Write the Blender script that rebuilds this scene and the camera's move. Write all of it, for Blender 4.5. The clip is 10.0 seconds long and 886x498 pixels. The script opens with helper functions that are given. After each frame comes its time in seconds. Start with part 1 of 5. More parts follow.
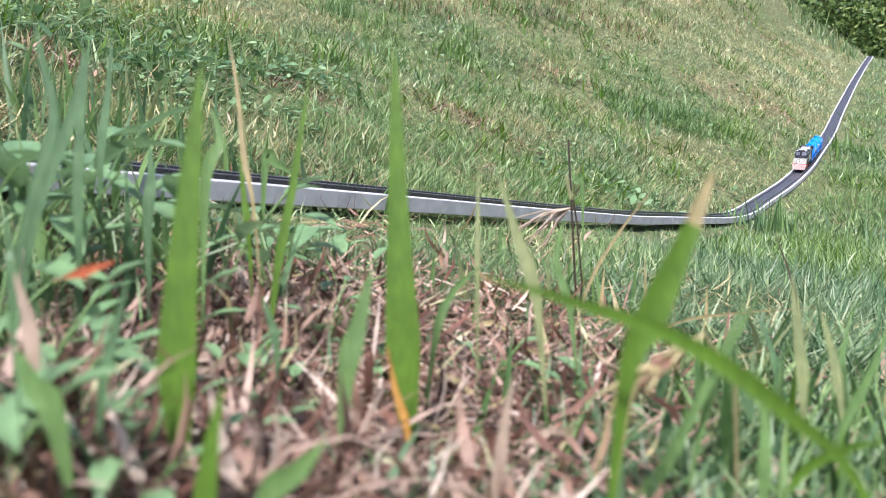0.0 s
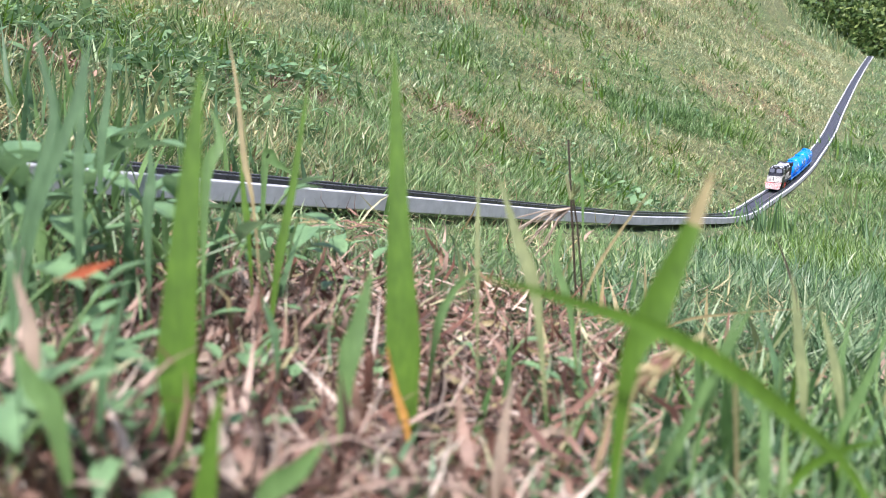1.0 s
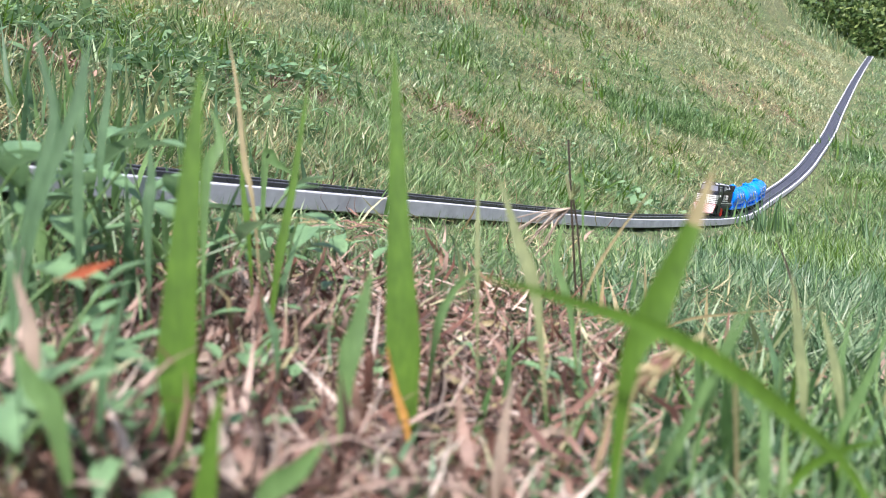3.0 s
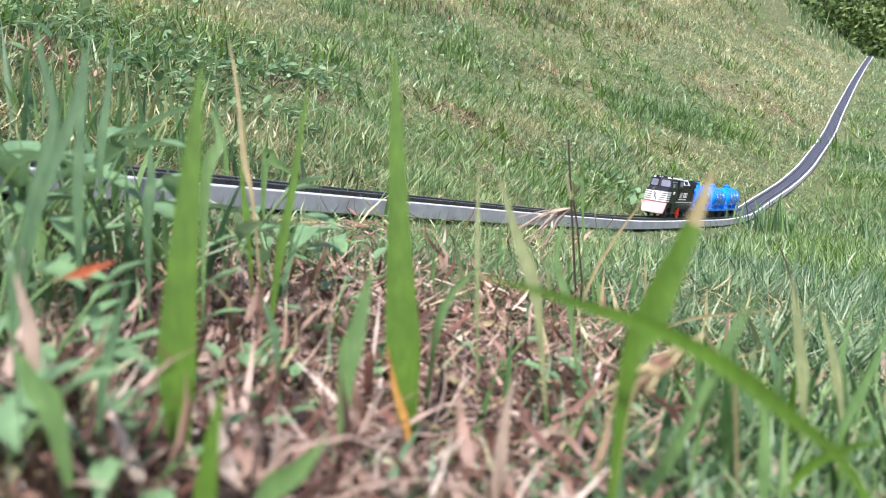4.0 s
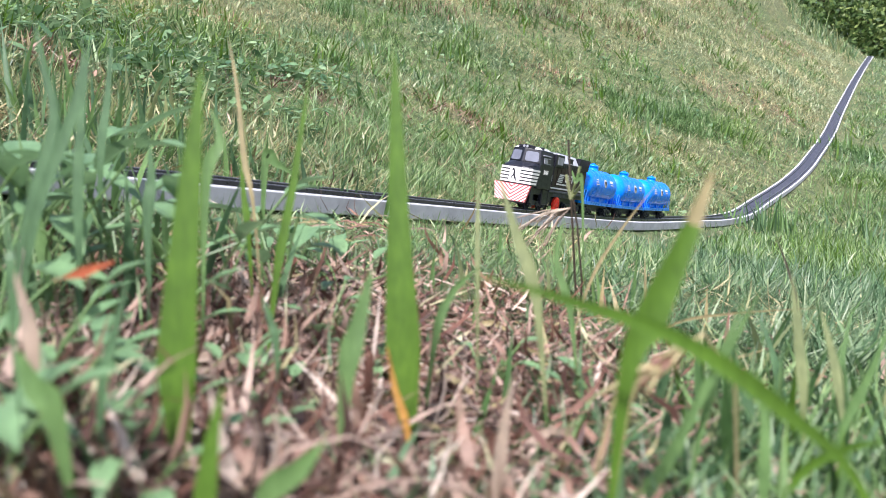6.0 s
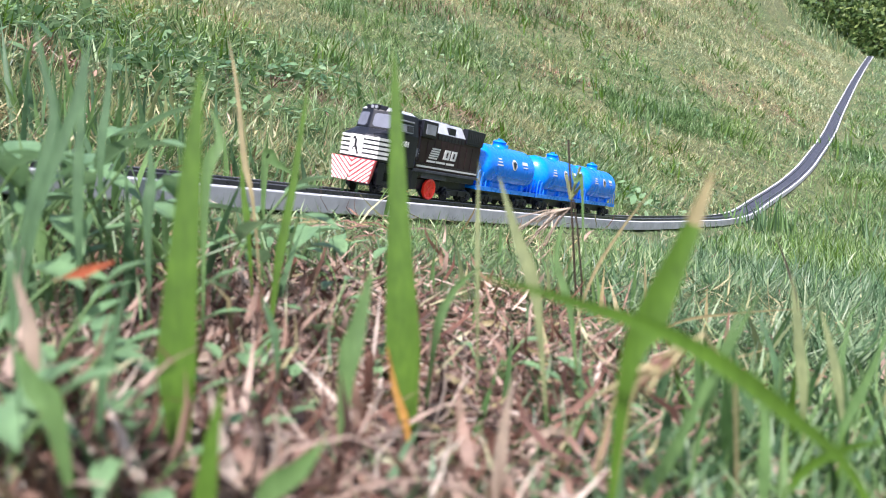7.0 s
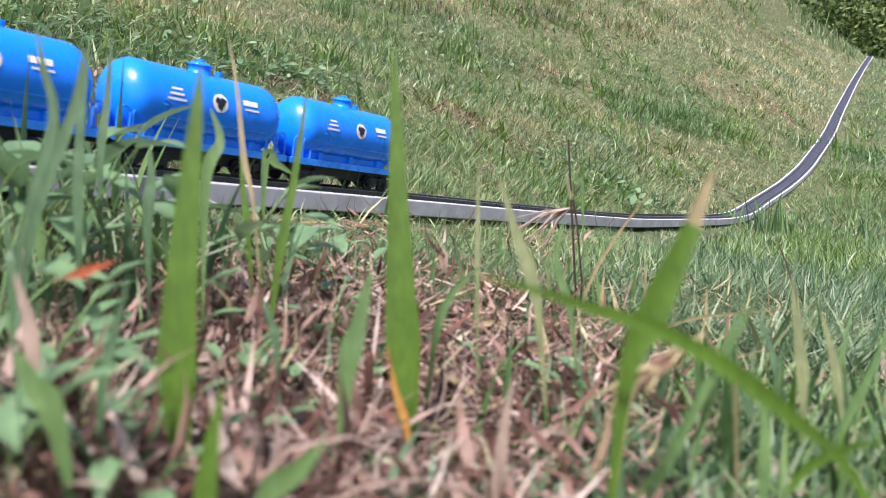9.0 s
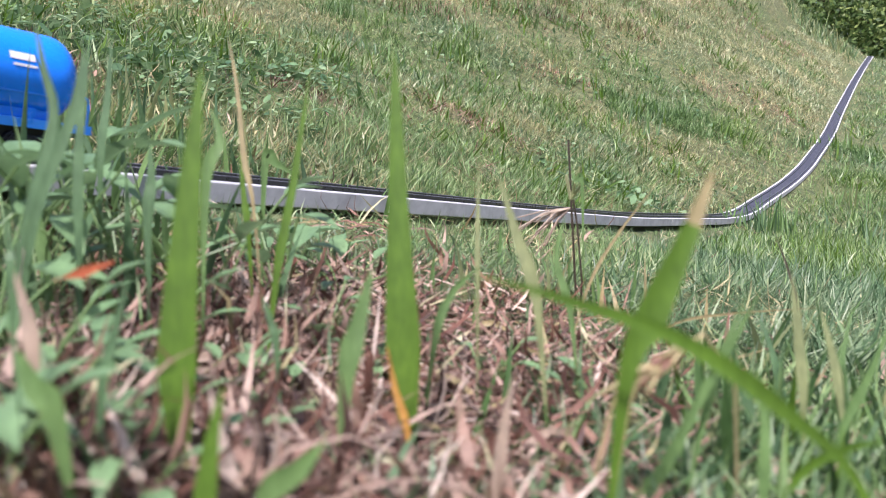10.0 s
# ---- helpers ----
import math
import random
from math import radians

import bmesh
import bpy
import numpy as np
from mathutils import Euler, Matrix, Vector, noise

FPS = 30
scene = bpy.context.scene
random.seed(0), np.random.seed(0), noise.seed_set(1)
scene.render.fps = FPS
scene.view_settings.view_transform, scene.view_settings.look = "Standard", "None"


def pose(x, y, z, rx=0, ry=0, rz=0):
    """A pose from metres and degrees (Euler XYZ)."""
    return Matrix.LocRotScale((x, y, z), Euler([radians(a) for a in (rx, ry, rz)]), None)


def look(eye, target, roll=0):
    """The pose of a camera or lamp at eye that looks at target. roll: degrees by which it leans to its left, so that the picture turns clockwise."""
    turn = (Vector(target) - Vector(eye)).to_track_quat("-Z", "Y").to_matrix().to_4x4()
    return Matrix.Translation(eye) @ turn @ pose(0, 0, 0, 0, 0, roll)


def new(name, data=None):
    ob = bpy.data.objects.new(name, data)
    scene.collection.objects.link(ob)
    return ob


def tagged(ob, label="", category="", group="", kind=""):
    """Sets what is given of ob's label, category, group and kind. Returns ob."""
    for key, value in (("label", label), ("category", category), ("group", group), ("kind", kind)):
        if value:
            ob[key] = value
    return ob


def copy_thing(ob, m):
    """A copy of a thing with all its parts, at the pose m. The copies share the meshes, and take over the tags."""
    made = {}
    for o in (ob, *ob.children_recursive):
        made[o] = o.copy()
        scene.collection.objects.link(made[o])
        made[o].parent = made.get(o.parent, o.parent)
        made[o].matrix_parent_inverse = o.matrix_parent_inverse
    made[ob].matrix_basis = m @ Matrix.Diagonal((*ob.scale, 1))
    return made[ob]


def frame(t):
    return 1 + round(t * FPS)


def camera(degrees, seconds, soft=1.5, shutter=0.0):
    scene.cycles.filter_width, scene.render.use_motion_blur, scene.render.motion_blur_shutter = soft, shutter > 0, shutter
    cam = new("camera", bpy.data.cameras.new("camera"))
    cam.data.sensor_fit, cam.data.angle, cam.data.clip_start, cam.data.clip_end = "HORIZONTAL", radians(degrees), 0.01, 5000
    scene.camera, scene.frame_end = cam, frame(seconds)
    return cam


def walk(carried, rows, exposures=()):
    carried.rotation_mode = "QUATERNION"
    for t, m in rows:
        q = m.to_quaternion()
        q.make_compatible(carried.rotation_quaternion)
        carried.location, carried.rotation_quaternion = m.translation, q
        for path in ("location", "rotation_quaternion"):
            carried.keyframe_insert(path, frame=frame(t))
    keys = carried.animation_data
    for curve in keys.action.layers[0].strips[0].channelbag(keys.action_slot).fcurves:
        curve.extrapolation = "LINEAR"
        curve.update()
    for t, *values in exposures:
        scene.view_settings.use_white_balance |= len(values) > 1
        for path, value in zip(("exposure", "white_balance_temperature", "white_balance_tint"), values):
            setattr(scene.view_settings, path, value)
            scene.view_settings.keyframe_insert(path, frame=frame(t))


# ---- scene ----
cam = camera(60, 10.0, soft=0.9, shutter=0.15)
EYE = (0.0, 0.0, 0.10)
walk(cam, [(0.0, pose(*EYE, 82, 0, 0)), (10.0, pose(*EYE, 82, 0, 0))],
     exposures=[(0.0, 1.20, 6350, 14), (6.5, 1.20, 6350, 14), (7.8, 1.20, 6400, 16), (8.5, 1.07, 6450, 19), (9.0, 0.98, 6450, 21), (9.5, 0.96, 6450, 22), (10.0, 1.06, 6450, 21)])
# the phone's lens is focused a little over a metre away: the nearest blades go soft
cam.data.dof.use_dof = True
cam.data.dof.focus_distance = 1.35
cam.data.dof.aperture_fstop = 14.0

# ---- light: bright, hazy daylight ----
world = bpy.data.worlds.new("sky")
scene.world = world
world.use_nodes = True
sky = world.node_tree.nodes.new("ShaderNodeTexSky")
sky.sky_type, sky.sun_disc = "NISHITA", False
sky.sun_elevation, sky.sun_rotation = radians(58), radians(194)
sky.dust_density = 3.0
back = world.node_tree.nodes["Background"]
back.inputs["Strength"].default_value = 0.11
world.node_tree.links.new(sky.outputs["Color"], back.inputs["Color"])
sun = new("sun", bpy.data.lights.new("sun", "SUN"))
sun.data.energy, sun.data.angle, sun.data.color = 4.3, radians(5), (1.0, 0.965, 0.98)
sun.matrix_world = look((-1.0, -4.0, 8.6), (0.4, 1.5, 0.0))

rng = np.random.default_rng(7)


# ---- materials ----
def material(name, base=(0.5, 0.5, 0.5), rough=0.5, metal=0.0):
    m = bpy.data.materials.new(name)
    m.use_nodes = True
    b = m.node_tree.nodes["Principled BSDF"]
    b.inputs["Base Color"].default_value = (*base, 1)
    b.inputs["Roughness"].default_value = rough
    b.inputs["Metallic"].default_value = metal
    return m, m.node_tree, b


def ramp(tree, factor, stops):
    r = tree.nodes.new("ShaderNodeValToRGB")
    while len(r.color_ramp.elements) < len(stops):
        r.color_ramp.elements.new(0.5)
    for e, (at, c) in zip(r.color_ramp.elements, stops):
        e.position, e.color = at, (*c, 1)
    tree.links.new(factor, r.inputs["Fac"])
    return r.outputs["Color"]


def noise_node(tree, scale, detail=4.0, rough=0.6, coords="Object"):
    tc = tree.nodes.new("ShaderNodeTexCoord")
    n = tree.nodes.new("ShaderNodeTexNoise")
    n.inputs["Scale"].default_value, n.inputs["Detail"].default_value = scale, detail
    n.inputs["Roughness"].default_value = rough
    tree.links.new(tc.outputs[coords], n.inputs["Vector"])
    return n.outputs["Fac"]


def bump(tree, b, height, strength, distance):
    n = tree.nodes.new("ShaderNodeBump")
    n.inputs["Strength"].default_value, n.inputs["Distance"].default_value = strength, distance
    tree.links.new(height, n.inputs["Height"])
    tree.links.new(n.outputs["Normal"], b.inputs["Normal"])


def mix_rgb(tree, kind, fac, a, b):
    n = tree.nodes.new("ShaderNodeMix")
    n.data_type, n.blend_type = "RGBA", kind
    for socket, v in ((n.inputs[0], fac), (n.inputs[6], a), (n.inputs[7], b)):
        if isinstance(v, (int, float)):
            socket.default_value = v
        elif isinstance(v, tuple):
            socket.default_value = (*v, 1)
        else:
            tree.links.new(v, socket)
    return n.outputs[2]


def leaf_material(name, stops, rough=0.45, through_light=0.4, patch=14.0):
    """Leaves and blades: each its own tone, mottled along, with light let through."""
    m, tree, b = material(name, rough=rough)
    geo = tree.nodes.new("ShaderNodeNewGeometry")
    tone = ramp(tree, geo.outputs["Random Per Island"], stops)
    tc, mp, streak = (tree.nodes.new(k) for k in ("ShaderNodeTexCoord", "ShaderNodeMapping", "ShaderNodeTexNoise"))
    mp.inputs["Scale"].default_value = (1.0, 1.0, 0.06)
    streak.inputs["Scale"].default_value, streak.inputs["Detail"].default_value = 1100.0, 2.0
    tree.links.new(tc.outputs["Object"], mp.inputs["Vector"])
    tree.links.new(mp.outputs["Vector"], streak.inputs["Vector"])
    mott = mix_rgb(tree, "MULTIPLY", 1.0, ramp(tree, noise_node(tree, 90.0, 3.0), [(0.3, (0.76, 0.76, 0.74)), (0.7, (1.14, 1.11, 1.05))]),
                   ramp(tree, streak.outputs["Fac"], [(0.3, (0.82, 0.83, 0.8)), (0.7, (1.12, 1.1, 1.1))]))
    tone = mix_rgb(tree, "MULTIPLY", 1.0, tone, mott)
    broad = ramp(tree, noise_node(tree, patch / 10, 3.0), [(0.35, (0.8, 0.88, 0.85)), (0.65, (1.12, 1.04, 0.92))])
    tone = mix_rgb(tree, "MULTIPLY", 1.0, tone, broad)
    tree.links.new(tone, b.inputs["Base Color"])
    t = tree.nodes.new("ShaderNodeBsdfTranslucent")
    tree.links.new(tone, t.inputs["Color"])
    mixer = tree.nodes.new("ShaderNodeMixShader")
    mixer.inputs[0].default_value = through_light
    tree.links.new(b.outputs[0], mixer.inputs[1])
    tree.links.new(t.outputs[0], mixer.inputs[2])
    tree.links.new(mixer.outputs[0], tree.nodes["Material Output"].inputs["Surface"])
    return m


GREEN = leaf_material("grass_green", [(0.0, (0.055, 0.12, 0.045)), (0.35, (0.15, 0.265, 0.10)), (0.75, (0.25, 0.385, 0.18)), (1.0, (0.43, 0.52, 0.33))])
DARKGREEN = leaf_material("grass_dark", [(0.0, (0.035, 0.085, 0.025)), (0.6, (0.085, 0.17, 0.06)), (1.0, (0.17, 0.28, 0.11))])
BLUEGREEN = leaf_material("grass_bluegreen", [(0.0, (0.045, 0.105, 0.05)), (0.45, (0.12, 0.22, 0.115)), (1.0, (0.30, 0.39, 0.26))])
OLIVE = leaf_material("grass_olive", [(0.0, (0.16, 0.20, 0.09)), (0.5, (0.33, 0.37, 0.20)), (1.0, (0.54, 0.55, 0.36))])
# hay tones, lightened further to paint brightness onto the upper bank
PALE = leaf_material("brightened_hay_grass", [(0.0, (0.22, 0.26, 0.14)), (0.5, (0.41, 0.46, 0.29)), (1.0, (0.64, 0.66, 0.49))])
STRAW = leaf_material("dry_straw", [(0.0, (0.18, 0.13, 0.07)), (0.35, (0.30, 0.25, 0.14)), (0.7, (0.42, 0.38, 0.24)), (1.0, (0.56, 0.53, 0.39))], 0.6, 0.2)
THATCH = leaf_material("dead_thatch", [(0.0, (0.04, 0.02, 0.017)), (0.3, (0.14, 0.06, 0.045)), (0.55, (0.27, 0.16, 0.13)), (0.85, (0.38, 0.27, 0.24)), (1.0, (0.62, 0.52, 0.49))], 0.65, 0.15)
BLADE = leaf_material("fresh_blade", [(0.0, (0.08, 0.17, 0.02)), (1.0, (0.125, 0.23, 0.035))], 0.4, 0.4)
LEAF = leaf_material("weed_leaf", [(0.0, (0.06, 0.135, 0.065)), (0.5, (0.15, 0.265, 0.14)), (1.0, (0.32, 0.44, 0.28))], 0.4, 0.3)
RUST = leaf_material("rust_leaf", [(0.0, (0.42, 0.09, 0.05)), (0.5, (0.50, 0.14, 0.07)), (1.0, (0.58, 0.32, 0.10))], 0.55, 0.3)
AMBER = leaf_material("amber_leaf", [(0.0, (0.46, 0.22, 0.05)), (1.0, (0.58, 0.34, 0.10))], 0.55, 0.3)
BONE = leaf_material("bleached_blade", [(0.0, (0.24, 0.17, 0.14)), (1.0, (0.46, 0.37, 0.32))], 0.6, 0.2)
STEM = leaf_material("dark_stem", [(0.0, (0.025, 0.017, 0.012)), (1.0, (0.05, 0.035, 0.02))], 0.5, 0.05)
TREE_LEAF = leaf_material("tree_leaf", [(0.0, (0.035, 0.075, 0.025)), (0.5, (0.10, 0.18, 0.055)), (1.0, (0.27, 0.36, 0.13))], 0.6, 0.45)


def soil():
    m, tree, b = material("soil_and_turf", rough=0.95)
    c = ramp(tree, noise_node(tree, 28.0, 8.0), [(0.25, (0.022, 0.029, 0.013)), (0.42, (0.055, 0.070, 0.030)), (0.58, (0.12, 0.132, 0.062)), (0.8, (0.20, 0.185, 0.11))])
    wide = ramp(tree, noise_node(tree, 1.1, 4.0), [(0.35, (0.75, 0.95, 0.7)), (0.65, (1.15, 1.05, 0.95))])
    tree.links.new(mix_rgb(tree, "MULTIPLY", 1.0, c, wide), b.inputs["Base Color"])
    bump(tree, b, noise_node(tree, 60.0, 6.0), 0.9, 0.02)
    return m


def worn(name, base, rough, scale=60.0, low=0.75, high=1.12, relief=0.0, metal=0.0, gloss=0.5):
    """Moulded or painted stuff with faint blotches and scuffs."""
    m, tree, b = material(name, base, rough, metal)
    b.inputs["Specular IOR Level"].default_value = gloss
    spots = ramp(tree, noise_node(tree, scale, 6.0), [(0.3, (low, low, low)), (0.7, (high, high, high))])
    tree.links.new(mix_rgb(tree, "MULTIPLY", 1.0, base, spots), b.inputs["Base Color"])
    r = ramp(tree, noise_node(tree, scale * 2.3, 4.0), [(0.3, (rough * 0.75,) * 3), (0.7, (min(1, rough * 1.3),) * 3)])
    tree.links.new(r, b.inputs["Roughness"])
    if relief:
        bump(tree, b, noise_node(tree, scale * 6, 5.0), 0.5, relief)
    return m


SOIL = soil()
EDGE = worn("white_edge", (0.68, 0.69, 0.72), 0.55, 50.0, 0.75, 1.08)
PVC = worn("light_grey_board", (0.40, 0.40, 0.43), 0.6, 40.0, 0.72, 1.1, 0.0004)
DECK = worn("black_deck", (0.035, 0.037, 0.05), 0.55, 55.0, 0.6, 1.5, 0.0004)
RAIL = worn("black_rail", (0.015, 0.015, 0.018), 0.3, 80.0)
# lighter, blotchy grey that stands in for sky glint on black rails
HEAD = worn("rail_top_glint", (0.07, 0.07, 0.085), 0.32, 80.0, 0.5, 1.6)
BLACK = worn("black_plastic", (0.010, 0.011, 0.017), 0.38, 70.0, gloss=0.35)
BROWN = worn("brown_black_plastic", (0.027, 0.013, 0.016), 0.42, 50.0, gloss=0.25)
GREY = worn("roof_grey", (0.26, 0.27, 0.30), 0.45, 60.0, 0.7, 1.15)
DARKPANE = worn("grey_pane", (0.13, 0.14, 0.18), 0.5, 60.0, gloss=0.3)
PANE = worn("smoked_pane", (0.18, 0.19, 0.21), 0.12, 60.0)
WHITE = worn("white_print", (0.66, 0.65, 0.63), 0.5, 120.0, 0.88, 1.05)
ROOF = worn("pale_roof", (0.46, 0.48, 0.52), 0.5, 60.0, 0.65, 1.1)
RED = worn("red_print", (0.50, 0.07, 0.08), 0.45, 80.0)
WHEELRED = worn("red_wheel", (0.75, 0.03, 0.015), 0.35, 80.0)
BLUE = worn("blue_plastic", (0.0, 0.195, 0.84), 0.25, 40.0, 0.9, 1.05, gloss=0.4)
BLUEEDGE = worn("pale_blue_edge", (0.02, 0.25, 0.88), 0.3, 60.0)
STEEL = worn("axle_steel", (0.4, 0.4, 0.4), 0.35, 80.0, metal=1.0)
BARK = worn("bark", (0.11, 0.08, 0.055), 0.9, 6.0, 0.6, 1.3, 0.02)


# ---- mesh helpers ----
def part(name, bm, mat, parent, label=""):
    me = bpy.data.meshes.new(name)
    bm.normal_update()
    bm.to_mesh(me)
    bm.free()
    me.materials.append(mat)
    ob = new(name, me)
    ob.parent = parent
    return tagged(ob, label)


def smooth(ob):
    ob.data.polygons.foreach_set("use_smooth", [True] * len(ob.data.polygons))
    return ob


def box(bm, x0, x1, y0, y1, z0, z1, bevel=0.0, top=None, segments=2):
    """A block; top = (x0, x1, y0, y1) gives its upper face another outline."""
    t = top or (x0, x1, y0, y1)
    v = [bm.verts.new(p) for p in ((x0, y0, z0), (x1, y0, z0), (x1, y1, z0), (x0, y1, z0),
                                   (t[0], t[2], z1), (t[1], t[2], z1), (t[1], t[3], z1), (t[0], t[3], z1))]
    faces = [bm.faces.new([v[i] for i in f]) for f in ((3, 2, 1, 0), (4, 5, 6, 7), (0, 1, 5, 4), (1, 2, 6, 5), (2, 3, 7, 6), (3, 0, 4, 7))]
    if bevel:
        edges = list({e for f in faces for e in f.edges})
        bmesh.ops.bevel(bm, geom=edges, offset=bevel, segments=segments, affect="EDGES", profile=0.5)
    return bm


def block(*a, **k):
    return box(bmesh.new(), *a, **k)


def ring_surface(bm, rings, closed_ends=True):
    """Skin over a row of rings (lists of points of the same count)."""
    made = [[bm.verts.new(p) for p in r] for r in rings]
    n = len(made[0])
    for a, b in zip(made, made[1:]):
        for i in range(n):
            bm.faces.new((a[i], a[(i + 1) % n], b[(i + 1) % n], b[i]))
    if closed_ends:
        bm.faces.new(made[0][::-1])
        bm.faces.new(made[-1])
    return bm


def turned(axis, profile, centre=(0, 0, 0), n=20, bm=None):
    """A turned body: profile rows of (along, radius) on the axis x, y or z."""
    bm = bm or bmesh.new()
    rings = []
    for a, r in profile:
        ring = []
        for i in range(n):
            w = 2 * math.pi * i / n
            c, s = r * math.cos(w), r * math.sin(w)
            p = {"x": (a, c, s), "y": (s, a, c), "z": (c, s, a)}[axis]
            ring.append(tuple(p[k] + centre[k] for k in range(3)))
        rings.append(ring)
    return ring_surface(bm, rings)


def rod(bm, points, r, n=6):
    """A thin round bar along a row of points."""
    pts = [Vector(p) for p in points]
    rings = []
    for i, p in enumerate(pts):
        d = (pts[min(i + 1, len(pts) - 1)] - pts[max(i - 1, 0)]).normalized()
        side = d.cross(Vector((0, 0, 1)) if abs(d.z) < 0.9 else Vector((1, 0, 0))).normalized()
        up = side.cross(d)
        rings.append([p + r * (math.cos(2 * math.pi * k / n) * side + math.sin(2 * math.pi * k / n) * up) for k in range(n)])
    return ring_surface(bm, rings)


def arrays_mesh(name, verts, faces_of, sizes, mat_index, mats):
    """One big mesh from numpy arrays: loop vertex indices, loops per face, material per face."""
    me = bpy.data.meshes.new(name)
    me.vertices.add(len(verts))
    me.vertices.foreach_set("co", verts.astype(np.float32).ravel())
    me.loops.add(len(faces_of))
    me.loops.foreach_set("vertex_index", faces_of.astype(np.int32))
    me.polygons.add(len(sizes))
    starts = np.concatenate(([0], np.cumsum(sizes)[:-1])).astype(np.int32)
    me.polygons.foreach_set("loop_start", starts)
    for m in mats:
        me.materials.append(m)
    me.polygons.foreach_set("material_index", mat_index.astype(np.int32))
    me.polygons.foreach_set("use_smooth", np.ones(len(sizes), bool))
    me.update(calc_edges=True)
    me.validate()
    return new(name, me)


def value_noise(x, y, seed):
    """Smooth noise from 0 to 1 on a unit lattice."""
    xi, yi = np.floor(x), np.floor(y)
    fx, fy = x - xi, y - yi
    fx, fy = fx * fx * (3 - 2 * fx), fy * fy * (3 - 2 * fy)

    def h(a, b):
        s = np.sin(a * 127.1 + b * 311.7 + seed * 74.7) * 43758.5453
        return s - np.floor(s)
    return (h(xi, yi) * (1 - fx) + h(xi + 1, yi) * fx) * (1 - fy) + (h(xi, yi + 1) * (1 - fx) + h(xi + 1, yi + 1) * fx) * fy


# ---- the line of the toy track: key, x, y, z of the rails' top ----
TRACK = np.array([
    (-2.400, -1.606, -1.469, 0.369), (-1.200, -0.946, -0.477, 0.230), (0.000, -0.288, 0.519, 0.090), (0.405, -0.060, 0.869, 0.040),
    (0.881, 0.186, 1.257, -0.014), (1.258, 0.387, 1.589, -0.056), (1.610, 0.624, 1.947, -0.091), (1.920, 0.806, 2.233, -0.116),
    (2.206, 0.965, 2.474, -0.124), (2.514, 1.138, 2.752, -0.107), (3.060, 1.464, 3.237, -0.055), (3.396, 1.660, 3.541, -0.012),
    (3.827, 1.892, 3.940, 0.038), (4.276, 2.143, 4.355, 0.109), (5.662, 2.872, 5.656, 0.312), (7.640, 3.934, 7.509, 0.648),
    (9.869, 5.161, 9.583, 1.057), (11.040, 5.802, 10.672, 1.247),
])
BANK = ((-3.0, 7.0), (1.3, 7.0), (2.4, 5.0), (3.4, 3.0), (9.0, 2.0))


def spline(keys, values, at):
    """Cubic through the values, with slopes from the neighbours."""
    d = np.gradient(values, keys, axis=0)
    i = np.clip(np.searchsorted(keys, at) - 1, 0, len(keys) - 2)
    h = keys[i + 1] - keys[i]
    u = (at - keys[i]) / h
    if values.ndim > 1:
        u, h = u[:, None], h[:, None]
    return ((2 * u**3 - 3 * u**2 + 1) * values[i] + (u**3 - 2 * u**2 + u) * h * d[i]
            + (-2 * u**3 + 3 * u**2) * values[i + 1] + (u**3 - u**2) * h * d[i + 1])


SPAN = np.linspace(-2.4, 11.039, 1301)
LINE = spline(TRACK[:, 0], TRACK[:, 1:], SPAN)
ARC = np.concatenate(([0], np.cumsum(np.linalg.norm(np.diff(LINE, axis=0), axis=1))))


def rail_point(arc):
    return Vector([float(np.interp(arc, ARC, LINE[:, k])) for k in range(3)])


# the light boards give way under the train: how far each stretch stands above its loaded line, metres at an arc, and the share at a time
GIVE = ((1.6, 0.0), (2.3, 0.002), (2.58, 0.005), (2.85, 0.0073), (3.4, 0.0108), (3.65, 0.0120), (4.05, 0.0100), (4.45, 0.0045), (4.85, 0.0))
LOAD = ((0.0, 0.0), (1.0, 0.05), (1.5, 0.15), (2.0, 0.28), (2.5, 0.40), (3.2, 0.65), (4.0, 0.87), (5.0, 1.0), (6.0, 1.05), (7.0, 0.97), (7.5, 0.88), (8.0, 0.75), (8.5, 0.66), (9.0, 0.52), (9.5, 0.42), (10.0, 0.30))


def lift(arc, t):
    give = float(np.interp(arc, [a for a, _ in GIVE], [g for _, g in GIVE]))
    return give * (1 - float(np.interp(t, [a for a, _ in LOAD], [g for _, g in LOAD])))


def rail_pose(arc, half=0.05, t=None):
    """The pose of a vehicle's middle on the rails: x ahead (towards smaller arc), z up from the banked bed."""
    a, b = rail_point(arc - half), rail_point(arc + half)
    if t is not None:
        a.z, b.z = a.z + lift(arc - half, t), b.z + lift(arc + half, t)
    ahead = (a - b).normalized()
    left = Vector((0, 0, 1)).cross(ahead).normalized()
    lean = radians(float(np.interp(np.interp(arc, ARC, SPAN), [k for k, _ in BANK], [w for _, w in BANK])))
    up = ahead.cross(left).normalized()
    left2 = left * math.cos(lean) - up * math.sin(lean)
    up2 = ahead.cross(left2)
    m = Matrix((ahead, left2, up2)).transposed().to_4x4()
    m.translation = (a + b) / 2
    return m


# ---- ground: falls away from the track towards the camera, climbs as a bank behind it ----
ALONG, ACROSS = np.array((0.55, 0.835)), np.array((-0.835, 0.55))


def track_frame(x, y):
    dx, dy = x + 0.286, y - 0.516
    return dx * ALONG[0] + dy * ALONG[1], dx * ACROSS[0] + dy * ACROSS[1]


LINE_S, LINE_Q = track_frame(LINE[:, 0], LINE[:, 1])


def soft_plus(v, w):
    return w * np.logaddexp(0, v / w)


